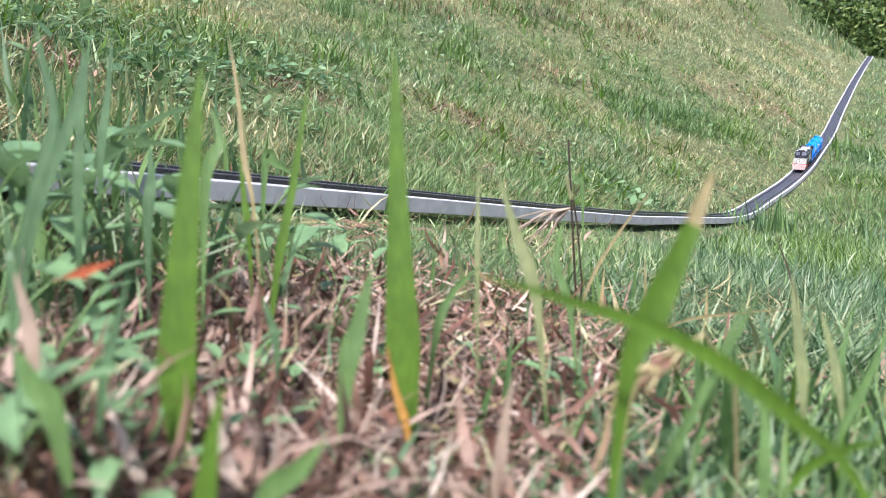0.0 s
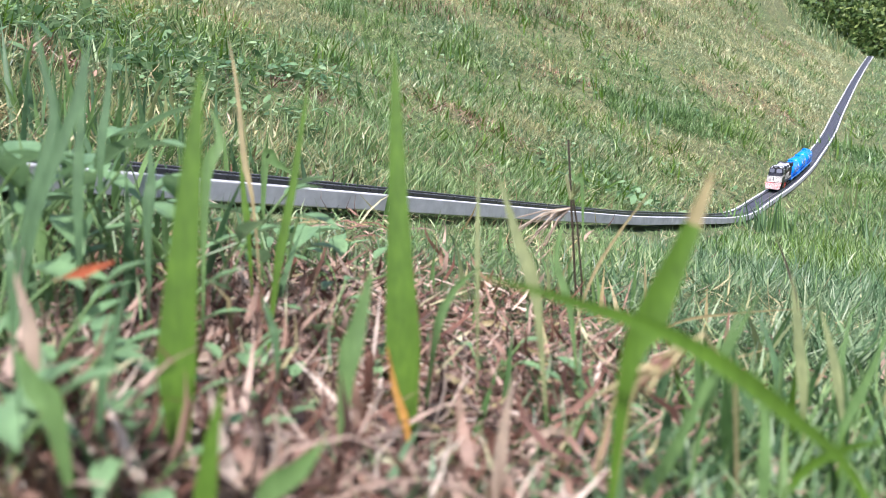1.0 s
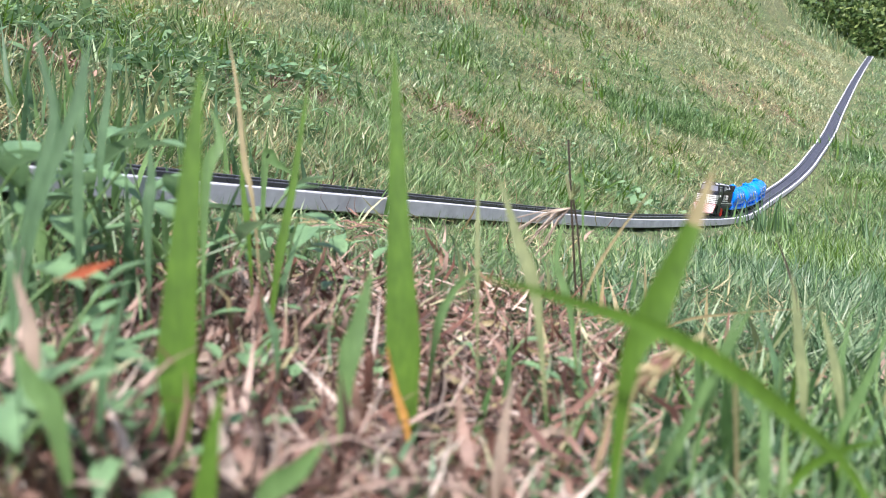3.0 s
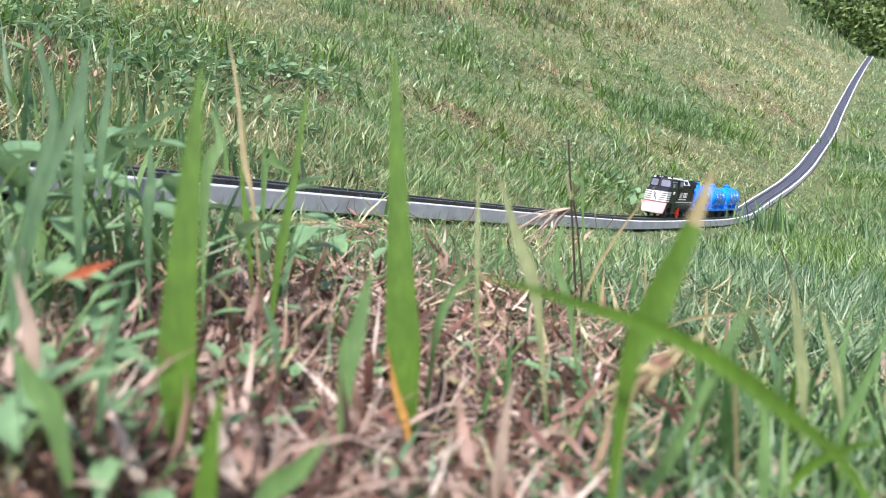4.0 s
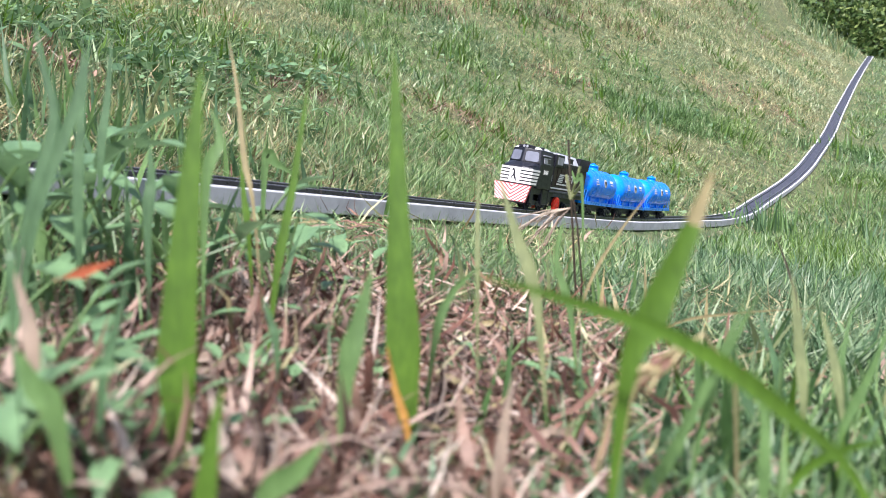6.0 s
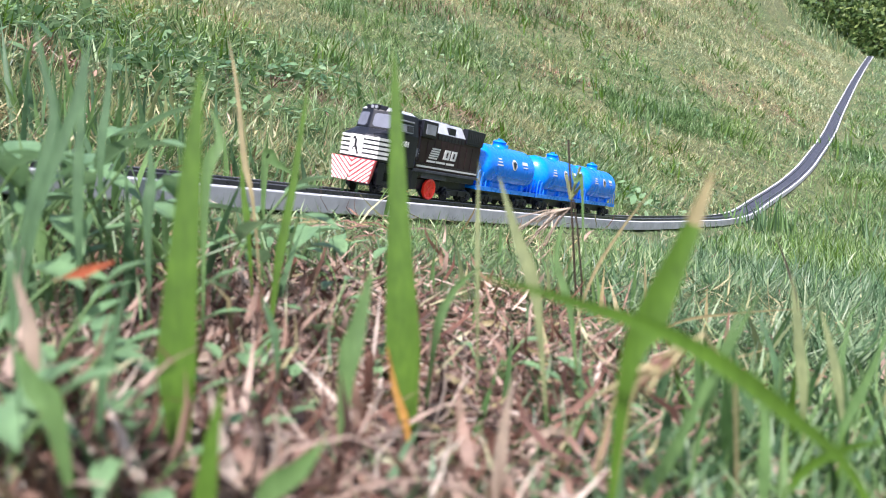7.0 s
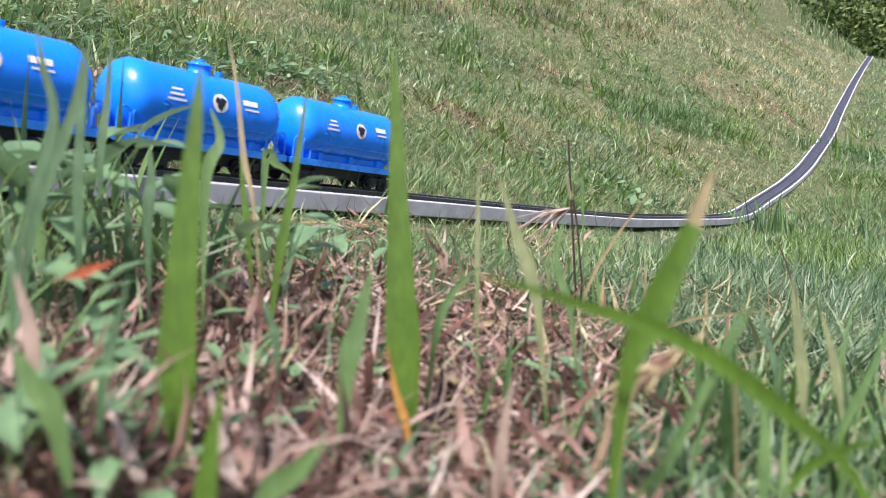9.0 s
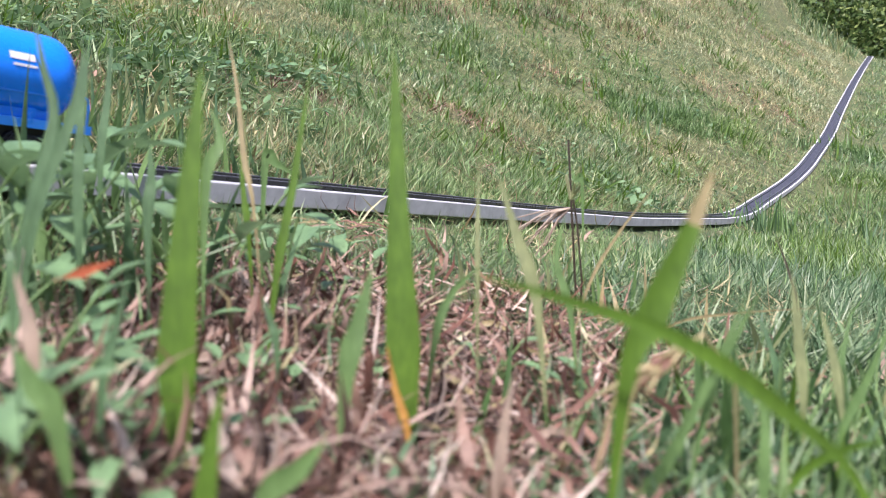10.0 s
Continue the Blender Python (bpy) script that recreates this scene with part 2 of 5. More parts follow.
def ground_height(x, y, rough=True):
    x, y = np.asarray(x, float), np.asarray(y, float)
    s, q = track_frame(x, y)
    sc = np.clip(s, -2.3, LINE_S[-1])
    base = np.interp(sc, LINE_S, LINE[:, 2]) - 0.027
    past = np.clip(s - LINE_S[-1], 0, None)
    base = base - 0.02 * past - 2.6 * (1 - np.exp(-(past / 5.0) ** 2))
    q = q - np.interp(sc, LINE_S, LINE_Q)
    steep = np.clip(0.43 + 0.06 * np.clip(s, 0, 9), 0, 0.72)
    up = soft_plus(q - 0.06, 0.03)
    bank = steep * 4.0 * (1 - np.exp(-up / 4.0)) * np.exp(-(past / 7.0) ** 2)
    bank = bank + 0.34 * np.clip((q - 0.86) / 0.26, 0, 1) ** 1.3 * np.clip((s - 6.0) / 4.0, 0, 1) * np.exp(-(past / 4.0) ** 2)
    down = soft_plus(-q - 0.03, 0.02)
    fall = 0.16 * 2.2 * (1 - np.exp(-down / 2.2))
    z = base + bank - fall - 0.020 * np.clip((-q - 0.03) / 0.10, 0, 1)
    if rough:
        away = np.clip(np.abs(q) / 0.12, 0.15, 1)
        z = z + away * (0.05 * (value_noise(x / 0.7, y / 0.7, 1) - 0.5) * np.clip(np.abs(q), 0.1, 1)
                        + 0.018 * (value_noise(x / 0.13, y / 0.13, 2) - 0.5) + 0.008 * (value_noise(x / 0.05, y / 0.05, 3) - 0.5))
        far = np.clip((np.hypot(x, y) - 8) / 20, 0, 1)
        z = z + far * 1.2 * (value_noise(x / 9, y / 9, 4) - 0.5)
    return z


def build_ground():
    u = np.linspace(-1, 1, 251)
    gx = 0.5 + 0.55 * np.sinh(u * 5.6) / np.sinh(1) * 0.9
    gy = 1.3 + 0.55 * np.sinh(u * 5.6) / np.sinh(1) * 0.9
    X, Y = np.meshgrid(gx, gy)
    V = np.stack((X, Y, ground_height(X, Y)), -1).reshape(-1, 3)
    n = len(u)
    a = (np.arange(n - 1)[:, None] * n + np.arange(n - 1)).ravel()
    loops = np.stack((a, a + 1, a + n + 1, a + n), 1).ravel()
    ob = arrays_mesh("ground", V, loops, np.full(len(a), 4), np.zeros(len(a)), [SOIL])
    return tagged(ob, "rough sloping turf with soil showing between the grass", "ground", kind="structure")


build_ground()


# ---- grass ----
def strips(base, length, width, heading, lean, curl, twist, levels, mats, which, name, label, category):
    """Many tapering bent blades in one mesh: levels cross rows each, then a tip."""
    n = len(base)
    t = np.linspace(0, 1, levels + 1)
    ang = lean[:, None] + curl[:, None] * t[None, :]                  # from upright
    step = length[:, None] / levels
    dx = np.sin(ang) * step
    dz = np.cos(ang) * step
    hx = np.concatenate((np.zeros((n, 1)), np.cumsum(dx[:, :-1], 1)), 1)
    hz = np.concatenate((np.zeros((n, 1)), np.cumsum(dz[:, :-1], 1)), 1)
    px = base[:, 0, None] + hx * np.cos(heading)[:, None]
    py = base[:, 1, None] + hx * np.sin(heading)[:, None]
    pz = base[:, 2, None] + hz
    wide = width[:, None] * np.clip(1.0 - t[None, :] ** 2.2, 0, 1) * (0.65 + 0.9 * t[None, :] * (1 - t[None, :]) * 1.6)
    sx, sy = np.cos(heading + np.pi / 2 + twist), np.sin(heading + np.pi / 2 + twist)
    left = np.stack((px - wide * sx[:, None] / 2, py - wide * sy[:, None] / 2, pz), -1)
    right = np.stack((px + wide * sx[:, None] / 2, py + wide * sy[:, None] / 2, pz), -1)
    per = 2 * levels + 1
    V = np.empty((n, per, 3))
    V[:, 0:2 * levels:2] = left[:, :levels]
    V[:, 1:2 * levels:2] = right[:, :levels]
    V[:, -1] = (left[:, -1] + right[:, -1]) / 2
    pattern, sizes = [], []
    for k in range(levels - 1):
        pattern += [2 * k, 2 * k + 1, 2 * k + 3, 2 * k + 2]
        sizes.append(4)
    pattern += [2 * levels - 2, 2 * levels - 1, 2 * levels]
    sizes.append(3)
    loops = (np.arange(n)[:, None] * per + np.array(pattern)[None, :]).ravel()
    ob = arrays_mesh(name, V.reshape(-1, 3), loops, np.tile(sizes, n), np.repeat(which, len(sizes)), mats)
    return tagged(ob, label, category, kind="stuff")


def fan(n, r0, r1, a0, a1, power=1.0):
    """Places in a wedge of ground: even in the logarithm of the distance."""
    r = r0 * (r1 / r0) ** (rng.random(n) ** power)
    a = np.radians(a0 + (a1 - a0) * rng.random(n))
    return r * np.sin(a), r * np.cos(a)


def off_track(x, y, margin=0.042):
    s, q = track_frame(x, y)
    d = q - np.interp(s, LINE_S, LINE_Q)
    return d, (np.abs(d) > margin) | (s > LINE_S[-1] + 0.05)


def worn_patch(x, y):
    """Where the turf has died back to brown thatch."""
    return np.exp(-((x + 0.050) / (0.060 + 0.17 * y)) ** 4 - ((y - 0.29) / 0.26) ** 4) * np.clip(1.5 * value_noise(x / 0.06, y / 0.06, 51) + 0.15, 0, 1)


def bare_spots(x, y):
    """Scuffed brown spots on the bank."""
    b = np.zeros_like(x)
    for cx, cy, r in ((1.91, 4.73, 0.26), (0.08, 2.18, 0.17), (-0.52, 1.02, 0.07), (1.51, 4.44, 0.15), (0.62, 4.66, 0.28), (3.25, 8.1, 0.45), (-0.61, 2.18, 0.14), (0.56, 3.58, 0.17), (-0.28, 1.59, 0.10)):
        b = np.maximum(b, np.exp(-(((x - cx) / r) ** 2 + ((y - cy) / (r * 0.8)) ** 2) * (0.6 + 0.8 * value_noise(x / (r * 0.3), y / (r * 0.3), 52))))
    return b


def turf(n, r0, r1, a0, a1, long0, long1, wide0, wide1, name, label, dry=0.25, levels=3, flat=0.0, power=1.0):
    x, y = fan(n, r0, r1, a0, a1, power)
    d, keep = off_track(x, y)
    patch = value_noise(x / 0.55, y / 0.55, 11) * 0.6 + value_noise(x / 0.17, y / 0.17, 12) * 0.4
    bare = value_noise(x / 0.35, y / 0.35, 13)
    fine = value_noise(x / 0.09, y / 0.09, 18) * 0.6 + value_noise(x / 0.035, y / 0.035, 19) * 0.4
    keep &= rng.random(n) > np.clip((bare - 0.62) * 3, 0, 0.8)
    keep &= rng.random(n) < np.where((d < 0) & (np.hypot(x, y) > 0.6), np.clip(0.25 + 2.6 * (fine - 0.30), 0.12, 1), np.clip(0.7 + 2.0 * (fine - 0.30), 0.45, 1))
    keep &= rng.random(n) > np.maximum(0.93 * worn_patch(x, y), 0.25 * bare_spots(x, y))
    x, y, d, patch = x[keep], y[keep], d[keep], patch[keep]
    n = len(x)
    base = np.stack((x, y, ground_height(x, y) - 0.004), 1)
    length = (long0 + (long1 - long0) * rng.random(n) ** 1.8) * (0.55 + 0.9 * patch)
    # short in front of the track and against it
    near = (d < 0) & (d > -0.30) & (track_frame(x, y)[0] < 2.2)
    near |= (d < 0) & (d > -0.06)
    length = np.where(near, np.minimum(length, 0.010 + 0.14 * np.abs(d) + 0.016 * rng.random(n)), length)
    length = np.where((d > 0) & (d < 0.12), np.minimum(length, 0.02 + 0.2 * d), length)
    width = (wide0 + (wide1 - wide0) * rng.random(n)) * np.clip(length / long1 * 1.6, 0.5, 1)
    heading = np.where(rng.random(n) < 0.55, np.pi * (rng.random(n) < 0.5) + rng.normal(0, 0.6, n), rng.random(n) * 2 * np.pi)
    lean = np.abs(rng.normal(0.35 + flat, 0.45, n))
    curl = rng.normal(0.5, 0.75, n)
    tw = rng.normal(0, 0.5, n)
    yellow = value_noise(x / 0.8, y / 0.8, 14) * 0.65 + value_noise(x / 0.25, y / 0.25, 15) * 0.35
    u = rng.random(n)
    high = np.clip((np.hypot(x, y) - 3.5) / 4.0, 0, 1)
    p_dry = np.clip(dry + (yellow - 0.5) * 2.6 + 0.30 * high, 0.02, 0.88)
    p_dry = np.clip(p_dry - 0.45 * np.exp(-((x - 1.2) / 0.75) ** 2 - ((y - 4.1) / 0.5) ** 2) + 0.15 * np.exp(-((x - 0.6) / 0.5) ** 2 - ((y - 2.7) / 0.4) ** 2), 0.03, 0.9)
    for cx, cy, rx, ry, gain in ((1.18, 4.5, 0.7, 0.35, 0.4), (2.4, 6.0, 0.9, 0.7, 0.4), (0.45, 3.85, 0.35, 0.25, 0.3), (0.07, 3.25, 0.13, 0.12, -0.7), (0.83, 3.5, 0.35, 0.14, -0.6), (1.36, 3.62, 0.25, 0.12, -0.6), (2.2, 4.2, 0.3, 0.25, -0.5), (-0.28, 2.8, 0.2, 0.2, -0.4), (0.37, 4.4, 0.3, 0.2, -0.5)):
        p_dry = np.clip(p_dry + gain * np.exp(-((x - cx) / rx) ** 2 - ((y - cy) / ry) ** 2), 0.01, 0.92)
    front = (d < 0) & (d > -0.8) & (np.hypot(x, y) > 0.55)
    p_dry = np.where(front, np.clip(p_dry - 0.25, 0.02, 0.25), p_dry)
    lush = value_noise(x / 0.6, y / 0.6, 16) * 0.6 + value_noise(x / 0.2, y / 0.2, 17) * 0.4
    which = np.where(u < p_dry * 0.20, 3, np.where(u < p_dry, 2, np.where(rng.random(n) < 3.5 * (lush - 0.38), 1, 0)))
    # PALE share grows with distance: painted brightness of the bank, besides its hay patches
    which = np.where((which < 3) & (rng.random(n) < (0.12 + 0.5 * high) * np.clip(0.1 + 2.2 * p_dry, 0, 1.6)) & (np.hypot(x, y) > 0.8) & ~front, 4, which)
    which = np.where(rng.random(n) < 1.7 * bare_spots(x, y) - 0.15, np.where(rng.random(n) < 0.3, 3, 5), which)
    length = np.where(which == 5, length * 0.6, length)
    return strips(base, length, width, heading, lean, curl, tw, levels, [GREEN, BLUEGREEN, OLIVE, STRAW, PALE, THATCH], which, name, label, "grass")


def litter(n, r0, r1, a0, a1, long0, long1, wide0, wide1, name, label, patchy=False):
    x, y = fan(n, r0, r1, a0, a1)
    d, keep = off_track(x, y, 0.05)
    if patchy:
        keep &= rng.random(n) < 0.035 + 0.90 * np.maximum(worn_patch(x, y), 3 * (bare_spots(x, y) - 0.35))
    if not patchy:
        keep &= (rng.random(n) < 0.2) | (d > 0) | (d < -0.7)
    keep &= rng.random(n) < np.clip(value_noise(x / 0.12, y / 0.12, 21) * 1.6 - 0.2, 0.1, 1)
    x, y = x[keep], y[keep]
    n = len(x)
    base = np.stack((x, y, ground_height(x, y) + 0.001 + 0.012 * rng.random(n)), 1)
    return strips(base, long0 + (long1 - long0) * rng.random(n) ** (2.2 if patchy else 1.5), wide0 + (wide1 - wide0) * rng.random(n), np.pi * (rng.random(n) < 0.5) + rng.normal(0, 0.75, n),
                  rng.normal(1.45, 0.4, n), rng.normal(0.2, 1.3 if patchy else 0.8, n), rng.normal(0, 1.0, n), 3, [THATCH, STRAW], (rng.random(n) < (0.07 if patchy else 0.85)).astype(int), name, label, "dead grass")


turf(17000, 0.16, 0.75, -40, 42, 0.012, 0.045, 0.0016, 0.0036, "near_turf", "short green turf blades among dead stalks", 0.02, 4, 0.3)
turf(100000, 0.55, 2.6, -40, 42, 0.022, 0.075, 0.0012, 0.0028, "meadow_grass", "fine green grass lying around the toy track", 0.14, 3, 0.75)
turf(190000, 0.9, 4.0, -38, 40, 0.018, 0.055, 0.0016, 0.0036, "bank_grass", "mixed green and yellowed grass on the bank", 0.30, 2, 0.75)
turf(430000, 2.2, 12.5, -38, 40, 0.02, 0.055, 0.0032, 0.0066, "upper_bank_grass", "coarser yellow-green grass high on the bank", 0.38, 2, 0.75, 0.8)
turf(60000, 6.0, 13.5, 8, 36, 0.03, 0.08, 0.006, 0.011, "crest_turf", "yellow-green grass towards the crest of the bank", 0.40, 2, 0.55)
turf(25000, 0.5, 10.0, 42, 320, 0.03, 0.09, 0.004, 0.008, "side_meadow_grass", "grass of the meadow around the track", 0.3, 2, 0.3)
litter(66000, 0.165, 0.75, -40, 42, 0.005, 0.042, 0.0009, 0.0046, "dead_thatch", "brown and pale chopped dead grass lying on the soil", True)
litter(60000, 0.9, 8.0, -38, 40, 0.02, 0.05, 0.003, 0.006, "bare_spot_litter", "brown dead grass on scuffed spots of the bank", True)
litter(42000, 0.7, 8.0, -38, 40, 0.02, 0.05, 0.0014, 0.0036, "dry_clippings", "dry clippings lying in the grass")


turf(12000, 4.0, 12.5, -38, 40, 0.05, 0.10, 0.0030, 0.006, "coarse_bank_grass", "sparse longer pale blades on the bank", 0.45, 3, 0.25)


def clumps(n, per, r0, r1, name, label):
    """Lush dark clumps that stand out of the mown bank."""
    x, y = fan(n, r0, r1, -38, 40)
    d, keep = off_track(x, y, 0.12)
    keep &= (d > 0.1) | (d < -0.3) | (track_frame(x, y)[0] > 2.6)
    keep &= value_noise(x / 0.7, y / 0.7, 61) > 0.4
    x, y = x[keep], y[keep]
    size = np.repeat(0.5 + rng.random(len(x)), per) * (0.6 + 0.1 * np.repeat(np.hypot(x, y), per))
    m = len(size)
    px = np.repeat(x, per) + rng.normal(0, 0.022, m) * size
    py = np.repeat(y, per) + rng.normal(0, 0.022, m) * size
    base = np.stack((px, py, ground_height(px, py) - 0.004), 1)
    return strips(base, (0.03 + 0.05 * rng.random(m)) * size, (0.004 + 0.003 * rng.random(m)) * size, rng.random(m) * 6.28, np.abs(rng.normal(0.85, 0.35, m)), rng.normal(0.5, 0.5, m), rng.normal(0, 0.6, m), 3,
                  [GREEN, BLADE], (rng.random(m) < 0.45).astype(int), name, label, "grass")


clumps(1500, 30, 1.2, 11.0, "grass_clumps", "darker lush grass clumps on the bank")


def lush_patch(n, x0, x1, y0, y1, name, label):
    """Longer dark grass left standing below the bend of the track."""
    x, y = x0 + (x1 - x0) * rng.random(n), y0 + (y1 - y0) * rng.random(n)
    d, keep = off_track(x, y)
    keep &= (d < -0.10) & (value_noise(x / 0.09, y / 0.09, 71) > 0.42)
    x, y, d = x[keep], y[keep], d[keep]
    n = len(x)
    base = np.stack((x, y, ground_height(x, y) - 0.004), 1)
    return strips(base, np.minimum(0.03 + 0.06 * rng.random(n), 0.02 + 0.16 * np.abs(d)), 0.002 + 0.0025 * rng.random(n), rng.random(n) * 6.28, np.abs(rng.normal(0.35, 0.25, n)), rng.normal(0.8, 0.5, n), rng.normal(0, 0.6, n), 5,
                  [GREEN, BLUEGREEN, BLADE], rng.choice(3, n, p=(0.5, 0.2, 0.3)), name, label, "grass")


def dense_spot(cx, cy, rx, ry, n, long0, long1, mats, name, label):
    """An uneven spot of denser growth on the bank."""
    a, r = rng.random(n) * 6.283, np.sqrt(rng.random(n)) * (0.6 + 0.5 * rng.random(n))
    x, y = cx + rx * r * np.cos(a), cy + ry * r * np.sin(a)
    d, keep = off_track(x, y, 0.05)
    keep &= value_noise(x / 0.11, y / 0.11, 81) * 0.6 + value_noise(x / 0.04, y / 0.04, 82) * 0.4 > 0.47
    x, y = x[keep], y[keep]
    n = len(x)
    base = np.stack((x, y, ground_height(x, y) - 0.004), 1)
    return strips(base, long0 + (long1 - long0) * rng.random(n), 0.003 + 0.004 * rng.random(n), rng.random(n) * 6.28, np.abs(rng.normal(0.7, 0.4, n)), rng.normal(0.6, 0.6, n), rng.normal(0, 0.7, n), 3,
                  mats, rng.integers(0, len(mats), n), name, label, "grass")


for cx, cy, rx, ry, n in ((0.99, 3.55, 0.30, 0.16, 3000), (0.70, 3.50, 0.22, 0.16, 1800), (1.28, 3.68, 0.28, 0.14, 2400), (2.15, 4.20, 0.30, 0.22, 2600), (1.85, 3.45, 0.25, 0.20, 1800), (0.06, 3.35, 0.09, 0.14, 900), (-0.40, 3.40, 0.25, 0.25, 1200), (-0.50, 1.80, 0.16, 0.12, 1200)):
    dense_spot(cx, cy, rx, ry, n, 0.03, 0.075, [DARKGREEN, GREEN, GREEN], "dense_grass", "dense dark green grass on the bank")
for cx, cy, rx, ry, n in ((0.95, 5.25, 0.55, 0.35, 3500), (0.40, 4.75, 0.45, 0.30, 2800), (1.60, 6.40, 0.60, 0.45, 3500), (2.50, 7.50, 0.60, 0.50, 2500), (-0.20, 4.20, 0.40, 0.30, 2200)):
    dense_spot(cx, cy, rx, ry, n, 0.04, 0.10, [DARKGREEN, THATCH, OLIVE, GREEN], "weedy_growth", "tangled green and brown weeds high on the bank")


lush_patch(11000, 0.45, 1.25, 1.25, 2.5, "lush_grass", "longer dark green grass below the track's bend")
lush_patch(5000, 1.0, 2.2, 1.9, 3.6, "lush_grass", "longer green grass beside the ramp")


def small_leaves(n, r0, r1, size0, size1, name, label):
    """Flat little leaves of clover and weeds among the grass, each a folded lozenge."""
    x, y = fan(n, r0, r1, -38, 40)
    d, keep = off_track(x, y, 0.06)
    keep &= value_noise(x / 0.4, y / 0.4, 31) + 0.5 * value_noise(x / 0.1, y / 0.1, 32) > 0.86
    keep &= (d > 0.05) | ((d < -0.20) & (x < 0.3))
    x, y = x[keep], y[keep]
    n = len(x)
    size = (size0 + (size1 - size0) * rng.random(n) ** 2)[:, None]
    c = np.stack((x, y, ground_height(x, y) + 0.008 + 0.03 * rng.random(n)), 1)
    a = rng.random(n) * 2 * np.pi
    fore = np.stack((np.cos(a), np.sin(a), rng.normal(0.1, 0.35, n)), 1)
    side = np.stack((-np.sin(a), np.cos(a), rng.normal(0.0, 0.35, n)), 1)
    up = np.array((0, 0, 1.0))
    V = np.stack((c - fore * size, c - fore * size * 0.35 + side * size * 0.55 + up * size * 0.15, c + fore * size * 0.5 + side * size * 0.45 + up * size * 0.15, c + fore * size,
                  c + fore * size * 0.5 - side * size * 0.45 + up * size * 0.15, c - fore * size * 0.35 - side * size * 0.55 + up * size * 0.15), 1).reshape(-1, 3)
    o = np.arange(n)[:, None] * 6
    loops = np.concatenate((o + np.array((0, 3, 2, 1)), o + np.array((0, 5, 4, 3))), 1).ravel()
    return tagged(arrays_mesh(name, V, loops, np.full(2 * n, 4), np.zeros(2 * n), [LEAF]), label, "weeds", kind="stuff")


small_leaves(30000, 0.9, 9.0, 0.004, 0.015, "clover_leaves", "small clover and weed leaves among the grass")
small_leaves(6500, 0.20, 0.8, 0.003, 0.008, "seedling_leaves", "tiny round seedling leaves on the soil")


# ---- single blades and weeds near the lens ----
def blade(mat, width, *points, lean=False, dry_tip=1.0, label="single green grass blade standing in the turf", name="grass_plant"):
    """One folded blade along a bent line, rooted in the ground."""
    pts = [Vector(p) for p in points]
    g = float(ground_height(pts[0].x, pts[0].y))
    if pts[0].z > g and not lean:
        back = (pts[1] - pts[0]) * 0.8
        rx, ry = pts[0].x - back.x, max(0.11, pts[0].y - back.y)
        pts.insert(0, Vector((rx, ry, float(ground_height(rx, ry)) - 0.004)))
    keys = np.arange(len(pts), dtype=float)
    at = np.linspace(0, len(pts) - 1, 6 * len(pts))
    line = [Vector(p) for p in spline(keys, np.array([tuple(p) for p in pts]), at)]
    bm = bmesh.new()
    rows = []
    for i, p in enumerate(line):
        u = i / (len(line) - 1)
        d = (line[min(i + 1, len(line) - 1)] - line[max(i - 1, 0)]).normalized()
        side = d.cross(Vector((0, 1, 0.1))).normalized()
        back = side.cross(d).normalized()
        w = width * 0.52 * (0.10 + 0.90 * min(1.0, u / 0.45) ** 1.5) * (1 - max(0.0, u - 0.45) / 0.55) ** 0.7
        wob = 1 + 0.06 * math.sin(9 * u + points[0][0] * 90)
        rows.append([bm.verts.new(p - side * w * wob - back * w * 0.25), bm.verts.new(p), bm.verts.new(p + side * w - back * w * 0.3)])
    for a, b in zip(rows, rows[1:]):
        for k in (0, 1):
            f = bm.faces.new((a[k], a[k + 1], b[k + 1], b[k]))
            f.material_index = int(rows.index(a) > len(rows) * dry_tip)
    ob = tagged(new(name), label, "grass", "single blades near the lens")
    ob.location = line[0]
    for v in bm.verts:
        v.co -= line[0]
    smooth(part("blade", bm, mat, ob)).data.materials.append(STRAW)
    part("sheath", rod(bmesh.new(), [p - line[0] for p in line[:4]], width * 0.13, 6), STRAW if mat in (STRAW, THATCH, RUST, BONE, AMBER) else GREEN, ob)
    return ob


DRY = "single dry straw stalk leaning in the turf"
blade(BLADE, 0.0094, (-0.0622, 0.1729, 0.0274), (-0.0622, 0.1765, 0.0537), (-0.0599, 0.1811, 0.0867), (-0.0570, 0.1856, 0.1188))
blade(BLADE, 0.0104, (-0.0109, 0.2279, 0.0115), (-0.0126, 0.2328, 0.0463), (-0.0139, 0.2379, 0.0827), (-0.0152, 0.2444, 0.1292), dry_tip=0.95)
blade(BLADE, 0.0037, (0.0779, 0.1321, 0.0337), (0.0614, 0.1346, 0.0520), (0.0429, 0.1364, 0.0643), (0.0223, 0.1374, 0.0714), (0.0053, 0.1380, 0.0761))
blade(BLADE, 0.0071, (0.0366, 0.1495, 0.0503), (0.0418, 0.1516, 0.0650), (0.0492, 0.1538, 0.0808), (0.0552, 0.1559, 0.0955), dry_tip=0.76)
blade(GREEN, 0.0059, (-0.0253, 0.1933, 0.0385), (-0.0219, 0.1954, 0.0534), (-0.0183, 0.1975, 0.0679))
blade(BLADE, 0.0040, (-0.0654, 0.2953, 0.0453), (-0.0583, 0.3008, 0.0847), (-0.0521, 0.3067, 0.1267))
blade(OLIVE, 0.0046, (0.0318, 0.2548, 0.0450), (0.0251, 0.2580, 0.0678), (0.0188, 0.2610, 0.0887))
